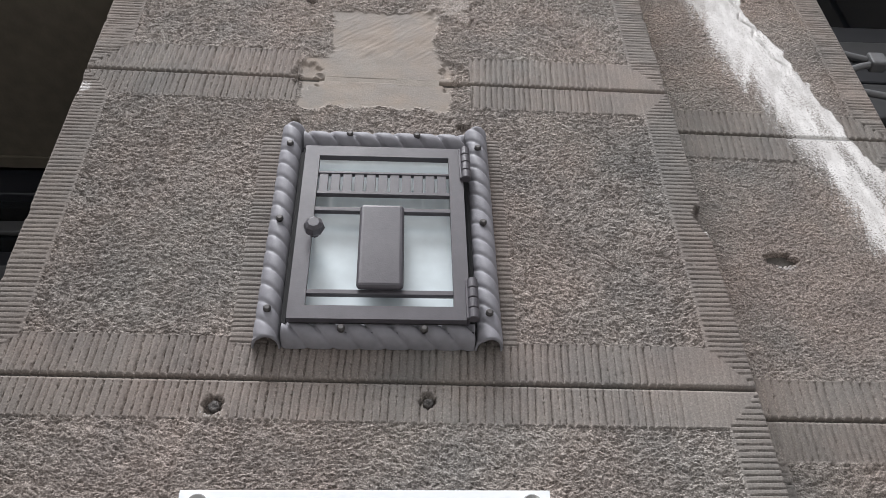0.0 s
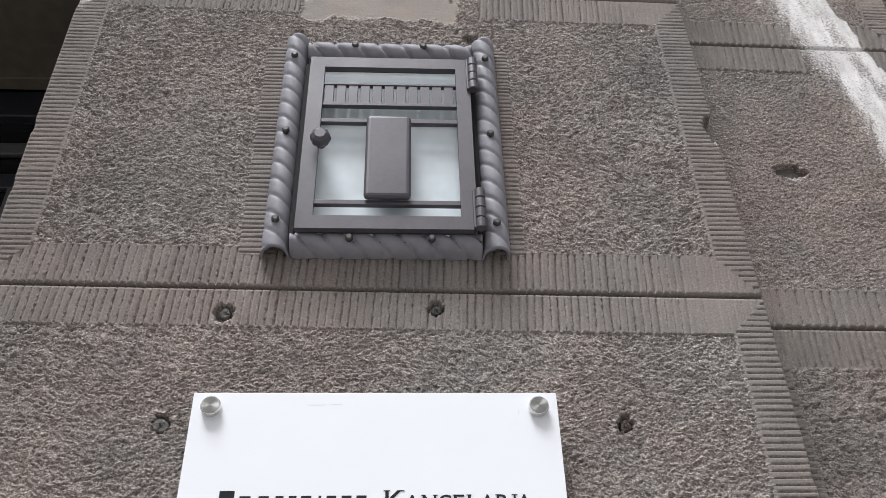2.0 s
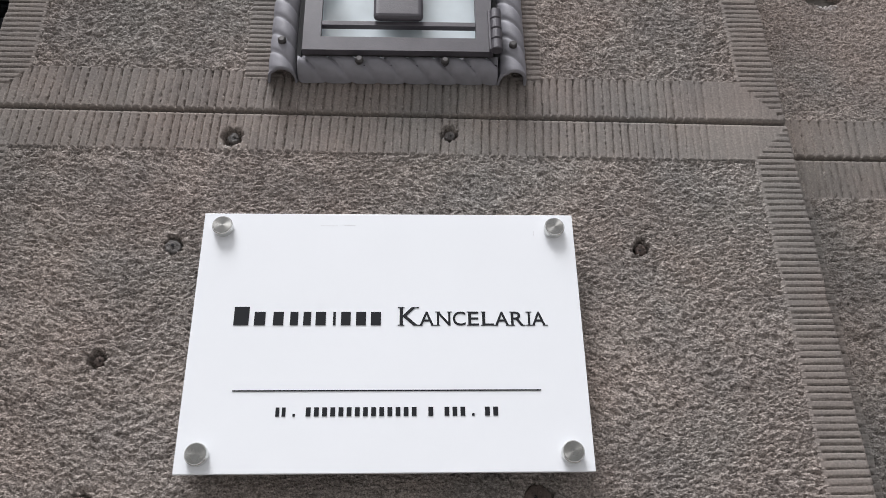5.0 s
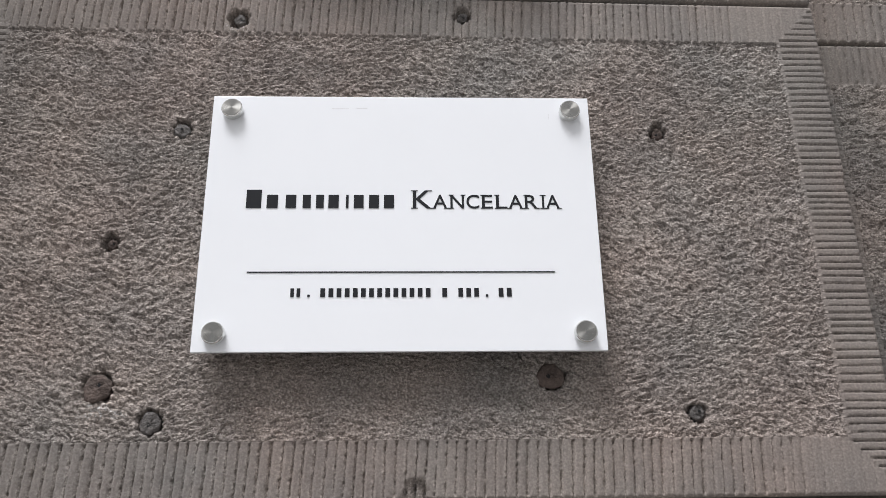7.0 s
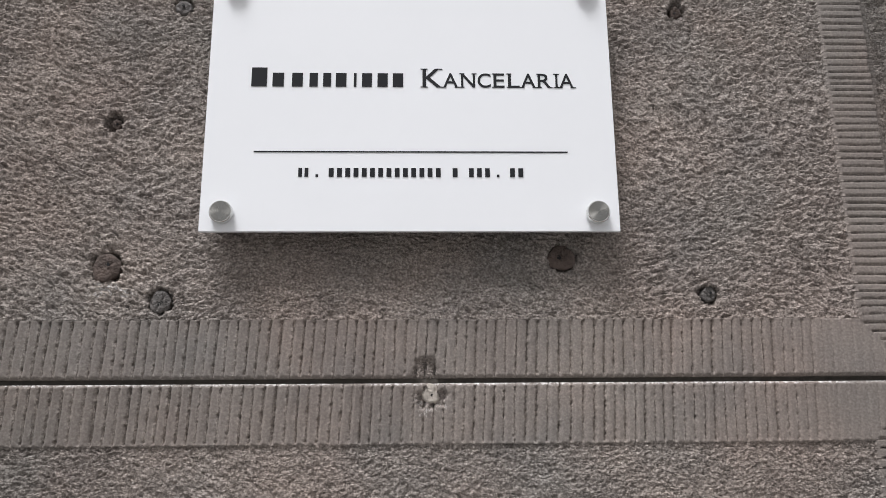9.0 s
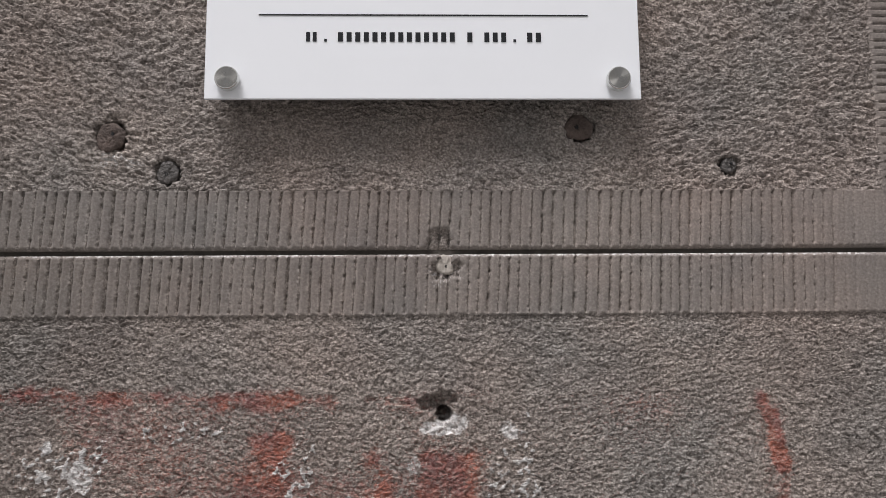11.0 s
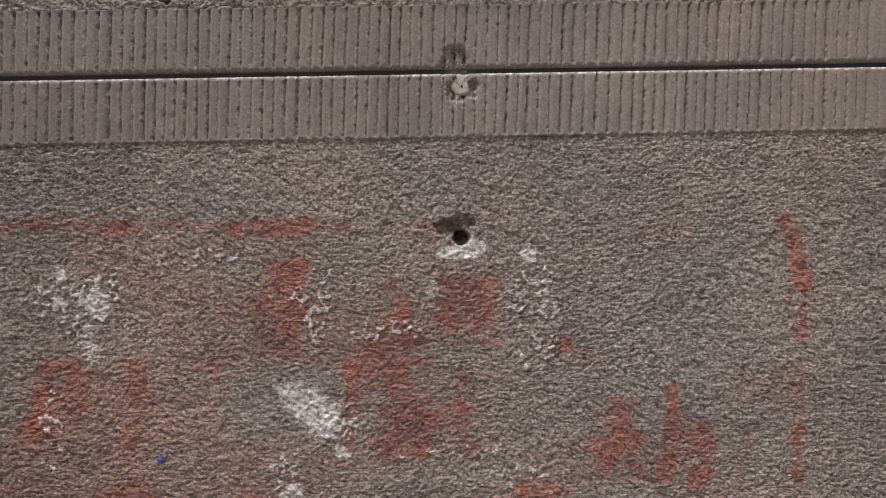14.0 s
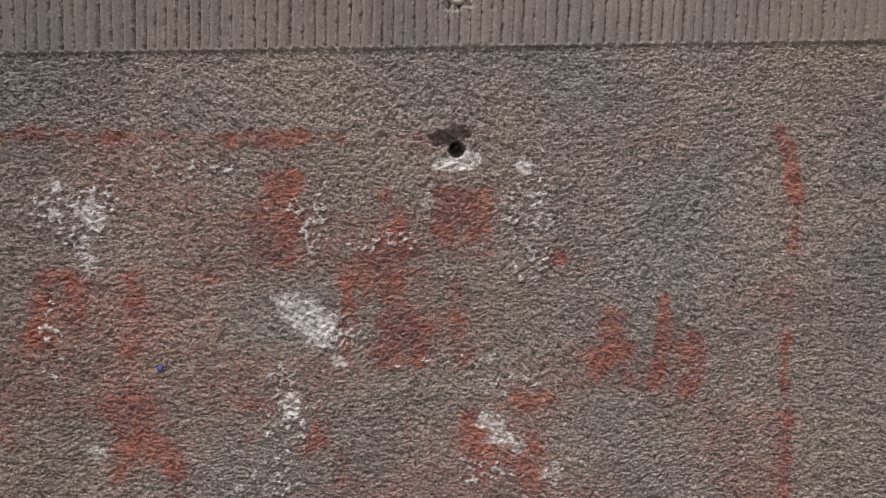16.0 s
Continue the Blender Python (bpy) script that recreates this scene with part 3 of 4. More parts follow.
def relief_number_stone(x, z, dl, dr, db, dt):
    top = np.where((x > -0.155) & (x < 0.130), 0.0, 1.0)
    h, field = dressed(x, z, dl, dr, db, np.where(top > 0, dt, 9.0), 0.052, 0.052, BAND, BAND, size=0.92)
    # combed strips beside the number lamp
    strip = (smooth(x, -0.1955, -0.1925) * (1 - smooth(x, -0.15, -0.147)) + smooth(x, 0.135, 0.138) * (1 - smooth(x, 0.166, 0.169)))
    strip = strip * (1 - smooth(z, 2.356, 2.360)) * smooth(z, 1.975, 1.979)
    h = h * (1 - strip) + combed(x, z, 0.0074, 84, True)[0] * strip
    patch, ragged_edge = patch_mask(x, z)
    field = field * (1 - strip) * (1 - 0.85 * patch)
    h = h * (1 - 0.96 * patch) + patch * (-0.0032 + 0.0010 * vnoise(x, z, 0.03, 0.02, 33) + 0.0007 * smooth(z, 2.53, 2.57) * gnoise(x + 0.9 * z, z - 0.9 * x, 0.07, 0.007, 36))
    h = h - pit(x, z, -0.139, 2.492, 0.020, 0.016, 0.004, 0.5, 4) - pit(x, z, 0.101, 2.490, 0.020, 0.020, 0.004, 0.5, 5)
    h = h - pit(x, z, -0.150, 2.392, 0.007, 0.007, 0.012, 0.3, 6) - pit(x, z, 0.112, 2.388, 0.011, 0.009, 0.012, 0.4, 7)
    # the deep knock on the arris
    h = h - pit(x, z, 0.463, 2.205, 0.016, 0.030, 0.018, 0.3, 8) - edge_wear(x, z, dl, dr, 121)
    lime = 0.7 * blot(x, z, -0.49, 2.455, 0.012, 0.02, 1, 23) + 0.6 * blot(x, z, 0.463, 2.17, 0.010, 0.02, 1, 24)
    return h, field, (0 * x, lime, 0.60 * patch + 0.35 * ragged_edge, darkening_of(x, z) * (1 - patch))


def patch_mask(x, z):
    w = 0.016 * (vnoise(x, z, 0.03, 0.03, 34) - 0.5) + 0.008 * (vnoise(x, z, 0.008, 0.008, 35) - 0.5)
    low = smooth(x + w, -0.150, -0.143) * (1 - smooth(x + w, 0.092, 0.100)) * smooth(z + w, 2.425, 2.432) * (1 - smooth(z, 2.552, 2.558))
    high = smooth(x + w, -0.112, -0.104) * (1 - smooth(x + w, 0.070, 0.078)) * smooth(z, 2.54, 2.545) * (1 - smooth(z + w, 2.690, 2.698))
    halo = smooth(x, -0.19, -0.14) * (1 - smooth(x, 0.09, 0.15)) * smooth(z, 2.36, 2.43) * (1 - smooth(z, 2.69, 2.74))
    return np.clip(low + high, 0, 1), halo


def relief_upper_stone(x, z, dl, dr, db, dt):
    base = np.where((x > -0.155) & (x < 0.130), 9.0, db)
    h, field = dressed(x, z, dl, dr, base, dt, 0.060, 0.056, BAND + 0.010, BAND)
    patch, halo = patch_mask(x, z)
    field = field * (1 - 0.85 * patch)
    h = h * (1 - 0.96 * patch) + patch * (-0.0032 + 0.0010 * vnoise(x, z, 0.03, 0.02, 33) + 0.0007 * smooth(z, 2.53, 2.57) * gnoise(x + 0.9 * z, z - 0.9 * x, 0.07, 0.007, 36))
    blob = np.clip(blot(x, z, 0.108, 2.712, 0.046, 0.040, 1.0, 25) + blot(x, z, 0.128, 2.670, 0.016, 0.018, 1.0, 26), 0, 1)
    h = h * (1 - blob) + blob * (0.001 + 0.003 * vnoise(x, z, 0.012, 0.012, 35))
    h = h - pit(x, z, -0.139, 2.520, 0.024, 0.022, 0.004, 0.5, 9) - pit(x, z, 0.101, 2.530, 0.022, 0.024, 0.004, 0.5, 10)
    h = h - pit(x, z, -0.148, 2.716, 0.009, 0.008, 0.012, 0.4, 11) - edge_wear(x, z, dl, dr, 131)
    return h, field, (0 * x, 0.35 * blob, np.clip(0.5 * patch + 0.35 * halo + 0.3 * blob, 0, 1), darkening_of(x, z) * (1 - patch))


def run_mask(x, z):
    """The lime run-off down the set-back wall."""
    mid = 0.660 + 0.18 * (2.88 - z) + 0.12 * np.clip(2.65 - z, 0, 1) + 0.012 * (vnoise(x * 0, z, 1, 0.09, 36) - 0.5)
    half = 0.067 + 0.012 * (vnoise(x * 0, z, 1, 0.13, 37) - 0.5)
    e = (x - mid) / half + 0.35 * (vnoise(x, z, 0.035, 0.12, 38) - 0.5) + 0.25 * (vnoise(x, z, 0.008, 0.02, 39) - 0.5)
    body = smooth(e + 0.35 * (vnoise(x - 0.25 * z, z, 0.006, 0.09, 45) - 0.5), -1.9, -0.15) * (1 - smooth(e, 0.85, 1.0))
    thin = 1 - 0.28 * smooth(e, -0.05, 0.15) * (1 - smooth(e, 0.35, 0.6)) * smooth(2.66 - z, 0, 0.2)
    return body * thin, smooth(e, -1.0, -0.5) * (1 - smooth(e, 0.8, 1.0))


def relief_set_back(x, z, dl, dr, db, dt):
    plain = (x > 0.690) & (x < 0.800)
    h, field = dressed(x, z, dl, dr, np.where(plain, 9.0, db), np.where(plain, 9.0, dt), 0.030, 0.056, BAND, BAND, 0.0125, 0.75)
    run, coat = run_mask(x, z)
    field = field * (1 - 0.9 * coat)
    h = h * (1 - 0.92 * coat) + 0.92 * coat * (-0.003 + 0.002 * vnoise(x, z, 0.03, 0.10, 43))
    crack = np.exp(-((x - 0.690 - 0.25 * (2.88 - z) - 0.02 * (vnoise(x * 0, z, 1, 0.03, 44) - 0.5)) / 0.003) ** 2) * smooth(z, 2.62, 2.70)
    h = h - 0.004 * crack - pit(x, z, 0.601, 2.192, 0.026, 0.013, 0.014, 0.35, 12)
    pale = blot(x, z, 0.603, 2.177, 0.024, 0.006, 0.6, 26)
    # darker bands on both sides of the run; the whole strip is toned down
    dark_bands = (0.80 * smooth(-np.abs(x - 0.545 - 0.1 * (2.7 - z)), -0.09, -0.02) * smooth(z, 2.35, 2.6) + 0.9 * smooth(x - 0.79 - 0.05 * (2.8 - z), 0, 0.03) * (1 - smooth(x, 0.82, 0.84)))
    return h, field, (0 * x, np.clip(run * (0.80 + 0.20 * vnoise(x - 0.25 * z, z, 0.02, 0.16, 46)) + pale, 0, 1), 0.4 * pale, np.clip(dark_bands + 0.50, 0, 1))


def relief_far(x, z, dl, dr, db, dt):
    h, field = dressed(x, z, dl, dr, db, dt, 0.048, 0.050, BAND, BAND)
    return h, field, (0 * x, 0 * x, 0 * x, 0.75 + 0.3 * (vnoise(x, z, 0.08, 0.06, 23) - 0.5))


SIGN_STONE_HOLES = [
    (-0.201, 1.893, 0.012, 0.012, 0.012), (0.053, 1.900, 0.011, 0.011, 0.012), (-0.251, 1.752, 0.010, 0.012, 0.010),
    (0.264, 1.751, 0.0095, 0.0105, 0.011), (-0.311, 1.622, 0.0085, 0.010, 0.011), (-0.305, 1.474, 0.0165, 0.0150, 0.010),
    (-0.252, 1.440, 0.0120, 0.0125, 0.009), (0.130, 1.482, 0.0138, 0.0138, 0.009), (0.271, 1.446, 0.0100, 0.0100, 0.009),
    (-0.001, 1.374, 0.012, 0.013, 0.006)]

# ---- the ground and the building ----
ground = tagged(link("pavement", box(-60, 60, -60, 20, -0.3, 0), PAVING), "grey concrete street paving before the facade", "pavement", kind="structure")

wall_pillar = tagged(link("wall_pillar", box(XL + 0.012, XR - 0.012, 0.045, 0.75, 0, 3.06), MORTAR),
                     "entrance pillar of tooled grey sandstone blocks with recessed joints", "wall", kind="structure")
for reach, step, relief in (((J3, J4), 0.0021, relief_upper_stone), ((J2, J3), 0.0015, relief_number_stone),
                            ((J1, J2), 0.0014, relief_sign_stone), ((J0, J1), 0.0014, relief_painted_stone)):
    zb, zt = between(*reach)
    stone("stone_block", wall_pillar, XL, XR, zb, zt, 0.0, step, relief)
stone("stone_block", wall_pillar, XL, XR, lambda x: 0.25 + GAP + 0 * x, lambda x: 0.805 - GAP + 0 * x, 0.0, 0.008, relief_far)
stone("stone_block", wall_pillar, XL, XR, lambda x: 0.002 + 0 * x, lambda x: 0.25 - GAP + 0 * x, -0.01, 0.008, relief_far)

PATCH = material("tan_repair_mortar", (0.25, 0.22, 0.192), 0.92, grain=0.25, scale=40, bump=0.0008, bump_scale=300)
fill = box(-0.112, 0.078, 0.0030, 0.02, 2.488, 2.507, 0.0006)
bmesh.ops.transform(fill, matrix=pose(0, 0, 2.4975) @ pose(0, 0, 0, 0, 1.29, 0) @ pose(0, 0, -2.4975), verts=fill.verts)
part("repair_mortar", fill, PATCH, wall_pillar, "tan mortar filling over the joint")

for joint in (J0, J1, J2, J3):
    strip = bmesh.new()
    ends = [(x, joint(x)) for x in (XL + 0.006, XR - 0.006)]
    lo = [[strip.verts.new((x, y, z + d)) for x, z in ends] for y in (0.0095, 0.044) for d in (-0.006, 0.006)]
    strip.faces.new((lo[0][0], lo[0][1], lo[1][1], lo[1][0]))
    strip.faces.new((lo[2][0], lo[2][1], lo[3][1], lo[3][0]))
    strip.faces.new((lo[0][0], lo[0][1], lo[2][1], lo[2][0]))
    strip.faces.new((lo[1][0], lo[1][1], lo[3][1], lo[3][0]))
    part("mortar_joint", strip, MORTAR, wall_pillar)
part("paint_fleck", turned([(0.0026, -0.001), (0.0026, 0.0004), (0.0012, 0.0010)], (-0.2665, 0.0012, 1.031), 9, "y", 0.3, 3),
     material("blue_paint", (0.05, 0.09, 0.32), 0.6, grain=0.2, scale=300), wall_pillar, "blue fleck of paint")


YB = 0.075
wall_set_back = tagged(link("wall_set_back", box(XR + 0.03, 0.873, YB + 0.0115, 0.75, 0, 3.06), MORTAR),
                       "set-back strip of grey sandstone with a white lime run-off", "wall", kind="structure")
K2, K3 = (lambda x: 1.918 - 0.012 * (x - 0.5)), (lambda x: 2.474 - 0.02 * (x - 0.5))
for reach, step, relief in (((K3, J4), 0.0021, relief_set_back), ((K2, K3), 0.0020, relief_set_back), ((J1, K2), 0.0022, relief_far),
                            ((J0, J1), 0.006, relief_far)):
    zb, zt = between(*reach)
    stone("stone_block", wall_set_back, 0.4635, 0.885, zb, zt, YB, step, relief)
stone("stone_block", wall_set_back, 0.4635, 0.885, lambda x: 0.002 + 0 * x, lambda x: 0.805 - GAP + 0 * x, YB, 0.008, relief_far)

part("lime_crust", box(0.706, 0.815, YB + 0.0060, YB + 0.02, 2.4645, 2.4725, 0.0005), material("lime_crust", (0.60, 0.59, 0.59), 0.92, grain=0.2, scale=60, bump=0.001, bump_scale=300), wall_set_back, "white lime crust over the joint")

# out of view: plain sides of the openings; upper storeys added to block the sky
tagged(link("wall_upper_unseen", box(-3.2, 0.886, 0.02, 0.75, 3.063, 9.0), RENDER_WALL), "plain grey rendered upper facade, unseen, added to block the sky", "wall", kind="structure")
tagged(link("wall_upper_window_unseen", box(0.889, 3.4, 0.02, 0.75, 4.0, 9.0), RENDER_WALL), "plain grey rendered facade above the window, unseen, added to block the sky", "wall", kind="structure")
tagged(link("wall_entrance_side", box(-3.2, -2.0, 0.02, 0.75, 0, 3.06), RENDER_WALL), "plain grey rendered wall beside the entrance", "wall", kind="structure")
tagged(link("wall_window_side", box(2.3, 3.4, 0.02, 0.75, 0, 3.997), RENDER_WALL), "plain grey rendered wall beside the window", "wall", kind="structure")
tagged(link("wall_window_parapet", box(0.889, 2.297, 0.10, 0.75, 0, 1.0), RENDER_WALL), "plain rendered wall under the window", "wall", kind="structure")
# added black backing: its colour stands in for the unlit depth
tagged(link("black_backing", box(-3.2, 3.4, 0.90, 1.0, 0, 9.0), BLACK), "added black backing behind the openings, in place of unlit depth", "wall", kind="structure")
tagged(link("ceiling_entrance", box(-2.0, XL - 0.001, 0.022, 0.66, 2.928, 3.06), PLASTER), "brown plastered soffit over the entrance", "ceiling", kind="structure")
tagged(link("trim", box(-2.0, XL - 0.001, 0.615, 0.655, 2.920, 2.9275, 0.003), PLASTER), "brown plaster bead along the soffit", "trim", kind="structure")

# glazed entrance door in its deep recess
door = thing("door_1", (-1.25, 0.68, 0), "black glazed entrance door deep in the shaded recess", "door", kind="structure")
part("pane", box(-0.70, 0.74, 0.012, 0.020, 0.06, 2.90), DARK_GLASS, door)
part("door_frame", box(-0.74, 0.745, -0.015, 0.05, 2.84, 2.926, 0.004), DARK_FRAME, door)
part("door_rail", box(-0.70, 0.74, -0.005, 0.011, 2.725, 2.762, 0.004), GREY_FRAME, door)
part("door_rail", box(-0.70, 0.74, -0.005, 0.011, 2.62, 2.665, 0.004), DARK_FRAME, door)
part("door_stile", box(0.345, 0.40, -0.010, 0.011, 0.06, 2.62, 0.004), GREY_FRAME, door)
part("door_sill", box(-0.74, 0.745, -0.02, 0.05, 0.0, 0.06, 0.004), DARK_FRAME, door)

# window with a wrought-iron grille
window = thing("window_1", (1.6, 0.5, 0), "dark street window with black and grey frame", "window", kind="structure")
part("pane", box(-0.70, 0.69, 0.022, 0.030, 1.02, 3.98), DARK_GLASS, window)
part("window_frame", box(-0.70, 0.69, -0.02, 0.06, 3.26, 3.33, 0.005), GREY_FRAME, window)
part("window_frame", box(-0.70, 0.69, -0.012, 0.06, 3.335, 3.41, 0.005), DARK_FRAME, window)
part("window_sash", box(-0.70, 0.69, -0.006, 0.06, 3.165, 3.255, 0.005), DARK_FRAME, window)
part("window_sash", box(-0.70, 0.69, -0.006, 0.06, 3.02, 3.16, 0.005), GREY_FRAME, window)
part("window_sill", box(-0.70, 0.69, -0.15, 0.06, 1.002, 1.05, 0.006), GREY_FRAME, window)

grille = thing("window_grille", (1.2, 0.35, 1.05), "grey wrought-iron window grille of bound scrolls", "grille")


def scroll(z, flip):
    """A bow of round bar that swings out of the collar and back."""
    pts = []
    for i in range(15):
        a = i / 14
        pts.append((-0.02 + 0.17 * a * 1.0 - 0.15, 0.0, z + flip * (0.008 + 0.085 * (1 - a) ** 1.5)))
    return rod(pts, 0.0085)


def scroll_out(z, flip):
    return rod([(0.0 + 0.30 * i / 12, 0.0, z + flip * (0.008 + 0.10 * (i / 12) ** 1.5)) for i in range(13)], 0.0085)


for z in (2.01, 1.20, 0.40):
    part("collar", box(-0.018, 0.024, -0.016, 0.016, z - 0.022, z + 0.022, 0.005), GRILLE, grille)
    part("scroll", scroll(z, 1), GRILLE, grille, smooth=True)
    part("scroll", scroll(z, -1), GRILLE, grille, smooth=True)
    part("scroll", scroll_out(z, 1), GRILLE, grille, smooth=True)
    part("scroll", scroll_out(z, -1), GRILLE, grille, smooth=True)
    part("scroll", rod([(-0.15 + 0.03 * i, 0.0, z - 0.09 - 0.08 * (i / 10) ** 0.8) for i in range(11)], 0.0085), GRILLE, grille, smooth=True)
part("upright", rod([(-0.165, 0, -0.0), (-0.165, 0, 2.93)], 0.009), GRILLE, grille, smooth=True)
part("upright", rod([(0.31, 0, -0.0), (0.31, 0, 2.93)], 0.009), GRILLE, grille, smooth=True)

# ---- the illuminated number lamp ----
LX, LZ = -0.0085, 2.147
lamp = thing("number_lamp", (LX, 0.0, LZ), "grey iron house-number lamp with rope-moulded frame and frosted glass", "lamp")


def cable_moulding(length, width, height, turns, lean, depth=0.16):
    """A half-round bar, twisted like rope, along z from 0, flat side on the wall (y = 0)."""
    bm = bmesh.new()
    ns, na = max(60, int(length / 0.0022)), 22
    grid = []
    for i in range(ns + 1):
        s = i / ns
        row = []
        for k in range(na + 1):
            a = math.pi * k / na
            ph = turns * s * 1.0 + lean * (a / math.pi)
            f = abs((ph % 1.0) - 0.5) * 2
            lobe = (1 - f ** 4) ** 0.6
            r = 1 - depth + depth * lobe
            row.append(bm.verts.new((width / 2 * math.cos(a) * (1 - 0.55 * depth * (1 - lobe)), -height * math.sin(a) ** 0.85 * r if 0 < k < na else 0.0, s * length)))
        grid.append(row)
    for a, b in zip(grid, grid[1:]):
        for k in range(na):
            bm.faces.new((a[k], a[k + 1], b[k + 1], b[k]))
    # hollow inside, open at both ends
    inner = []
    for i in (0, ns):
        inner.append([bm.verts.new((v.co.x * 0.86, v.co.y * 0.84, v.co.z)) for v in grid[i]])
    for k in range(na):
        bm.faces.new((grid[0][k], inner[0][k], inner[0][k + 1], grid[0][k + 1]))
        bm.faces.new((grid[ns][k], grid[ns][k + 1], inner[1][k + 1], inner[1][k]))
        bm.faces.new((inner[0][k], inner[1][k], inner[1][k + 1], inner[0][k + 1]))
    return bm


def place(bm, m):
    bmesh.ops.transform(bm, matrix=m, verts=bm.verts)
    return bm


RW, RH = 0.036, 0.030
part("back_box", box(-0.125, 0.125, -0.004, 0.06, -0.165, 0.165, 0.002), IRON_DARK, lamp)
for x, lean in ((-0.1385, -1.5), (0.1385, -1.5)):
    part("rope_moulding", place(cable_moulding(0.386, RW, RH, 14, lean), pose(x, 0, -0.177)), IRON, lamp, smooth=True)
for z, w, d in ((0.181, RW + 0.004, RH + 0.002), (-0.161, RW - 0.004, RH - 0.004)):
    part("rope_moulding", place(cable_moulding(0.240, w, d, 7.5, 1.25, 0.34), pose(-0.120, 0, z, 0, 90, 0)), IRON, lamp, smooth=True)


def flat_frame(x0, x1, z0, z1, inner, y0, y1, bevel):
    """A flat rectangular frame in one piece; inner gives its opening."""
    bm = bmesh.new()
    a, b, c, d = inner
    rings = []
    for y in (y0, y1):
        rings.append([bm.verts.new((x, y, z)) for x, z in ((x0, z0), (x1, z0), (x1, z1), (x0, z1))])
        rings.append([bm.verts.new((x, y, z)) for x, z in ((a, c), (b, c), (b, d), (a, d))])
    for k in range(4):
        m = (k + 1) % 4
        bm.faces.new((rings[0][k], rings[0][m], rings[1][m], rings[1][k]))
        bm.faces.new((rings[2][k], rings[2][m], rings[3][m], rings[3][k]))
        bm.faces.new((rings[0][k], rings[0][m], rings[2][m], rings[2][k]))
        bm.faces.new((rings[1][k], rings[1][m], rings[3][m], rings[3][k]))
    sharp = [e for e in bm.edges if len(e.link_faces) == 2 and e.calc_face_angle(0) > 0.5]
    bmesh.ops.bevel(bm, geom=sharp, offset=bevel, segments=2, affect="EDGES")
    return bm


lamp_door = part("lamp_door", flat_frame(-0.1135, 0.1135, -0.156, 0.150, (-0.0925, 0.0935, -0.136, 0.130), -0.037, -0.028, 0.0008), IRON_DOOR, lamp, "dark grey flat-bar door frame")
for z0, z1, d in ((0.096, 0.100, 0.0355), (0.056, 0.062, 0.0355), (0.024, 0.031, 0.0355), (-0.117, -0.110, 0.0355)):
    part("glazing_bar", box(-0.0925, 0.0935, -d, -0.028, z0, z1, 0.0006), IRON_DOOR, lamp_door)
# bars in the place of the cut-out lettering and of the number
for k in range(11):
    xa = -0.0905 + 0.0167 * k
    part("name_bar", box(xa, xa + 0.0128, -0.0345, -0.0295, 0.0622, 0.0958, 0.0006), IRON_DOOR, lamp_door)
part("number_bar", box(-0.030, 0.030, -0.045, -0.034, -0.112, 0.030, 0.006, 3), IRON_DOOR, lamp_door, "grey iron upright bar")
part("pane", box(-0.108, 0.108, -0.0130, -0.0080, -0.150, 0.145), FROSTED, lamp, "frosted glass, its pale tone painted after the reflected sky")
# black strips paint the shade in the gap round the lamp door
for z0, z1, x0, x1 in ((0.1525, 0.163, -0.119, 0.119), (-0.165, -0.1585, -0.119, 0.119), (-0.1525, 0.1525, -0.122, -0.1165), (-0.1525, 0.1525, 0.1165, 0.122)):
    part("gap_shade", box(x0, x1, -0.020, -0.0045, z0, z1), BLACK, lamp)
part("pane_bed", box(-0.112, 0.112, -0.0285, -0.0225, -0.154, -0.146), IRON_DARK, lamp)
knob = part("knob", turned([(0.006, 0.0), (0.006, 0.008), (0.0125, 0.010), (0.0140, 0.014), (0.0125, 0.022), (0.0075, 0.0255), (0.0, 0.0262)][:6], (-0.0885, -0.036, -0.020), 8), IRON_DOOR, lamp_door, "faceted iron knob")
for zc in (0.116, -0.126):
    hinge = part("hinge", box(0.1085, 0.1115, -0.042, -0.024, zc - 0.030, zc + 0.030, 0.0008), IRON_DOOR, lamp)
    for q in range(4):
        z0 = zc - 0.031 + 0.0156 * q
        part("knuckle", turned([(0.0060, 0.0), (0.0070, 0.0010), (0.0070, 0.0138), (0.0060, 0.0148)], (0.1175, -0.040, z0), 20, "z"), IRON_DOOR, hinge, smooth=False)
for n_, (x, z) in enumerate(((-0.1385, 0.160), (-0.1385, 0.012), (-0.1385, -0.138), (0.1385, 0.160), (0.1385, 0.012), (0.1385, -0.140),
                             (-0.052, 0.183), (0.048, 0.183), (-0.046, -0.166), (0.056, -0.166))):
    part("screw", turned([(0.0042, 0.0), (0.0052, 0.0035), (0.0050, 0.0062), (0.0030, 0.0082)], (x, -RH + 0.0032, z), 14), IRON_DARK, lamp, smooth=False)

# ---- the office sign on its four stand-offs ----
SX, SZ = -0.0153, 1.6388
sign = thing("office_sign", (SX, 0.0, SZ), "white glossy office sign with dark lettering on steel stand-offs", "sign")
W, H = 0.3958, 0.2755
FACE = -0.0245
part("panel", box(-W / 2, W / 2, FACE, FACE + 0.004, -H / 2, H / 2, 0.0005), WHITE, sign)
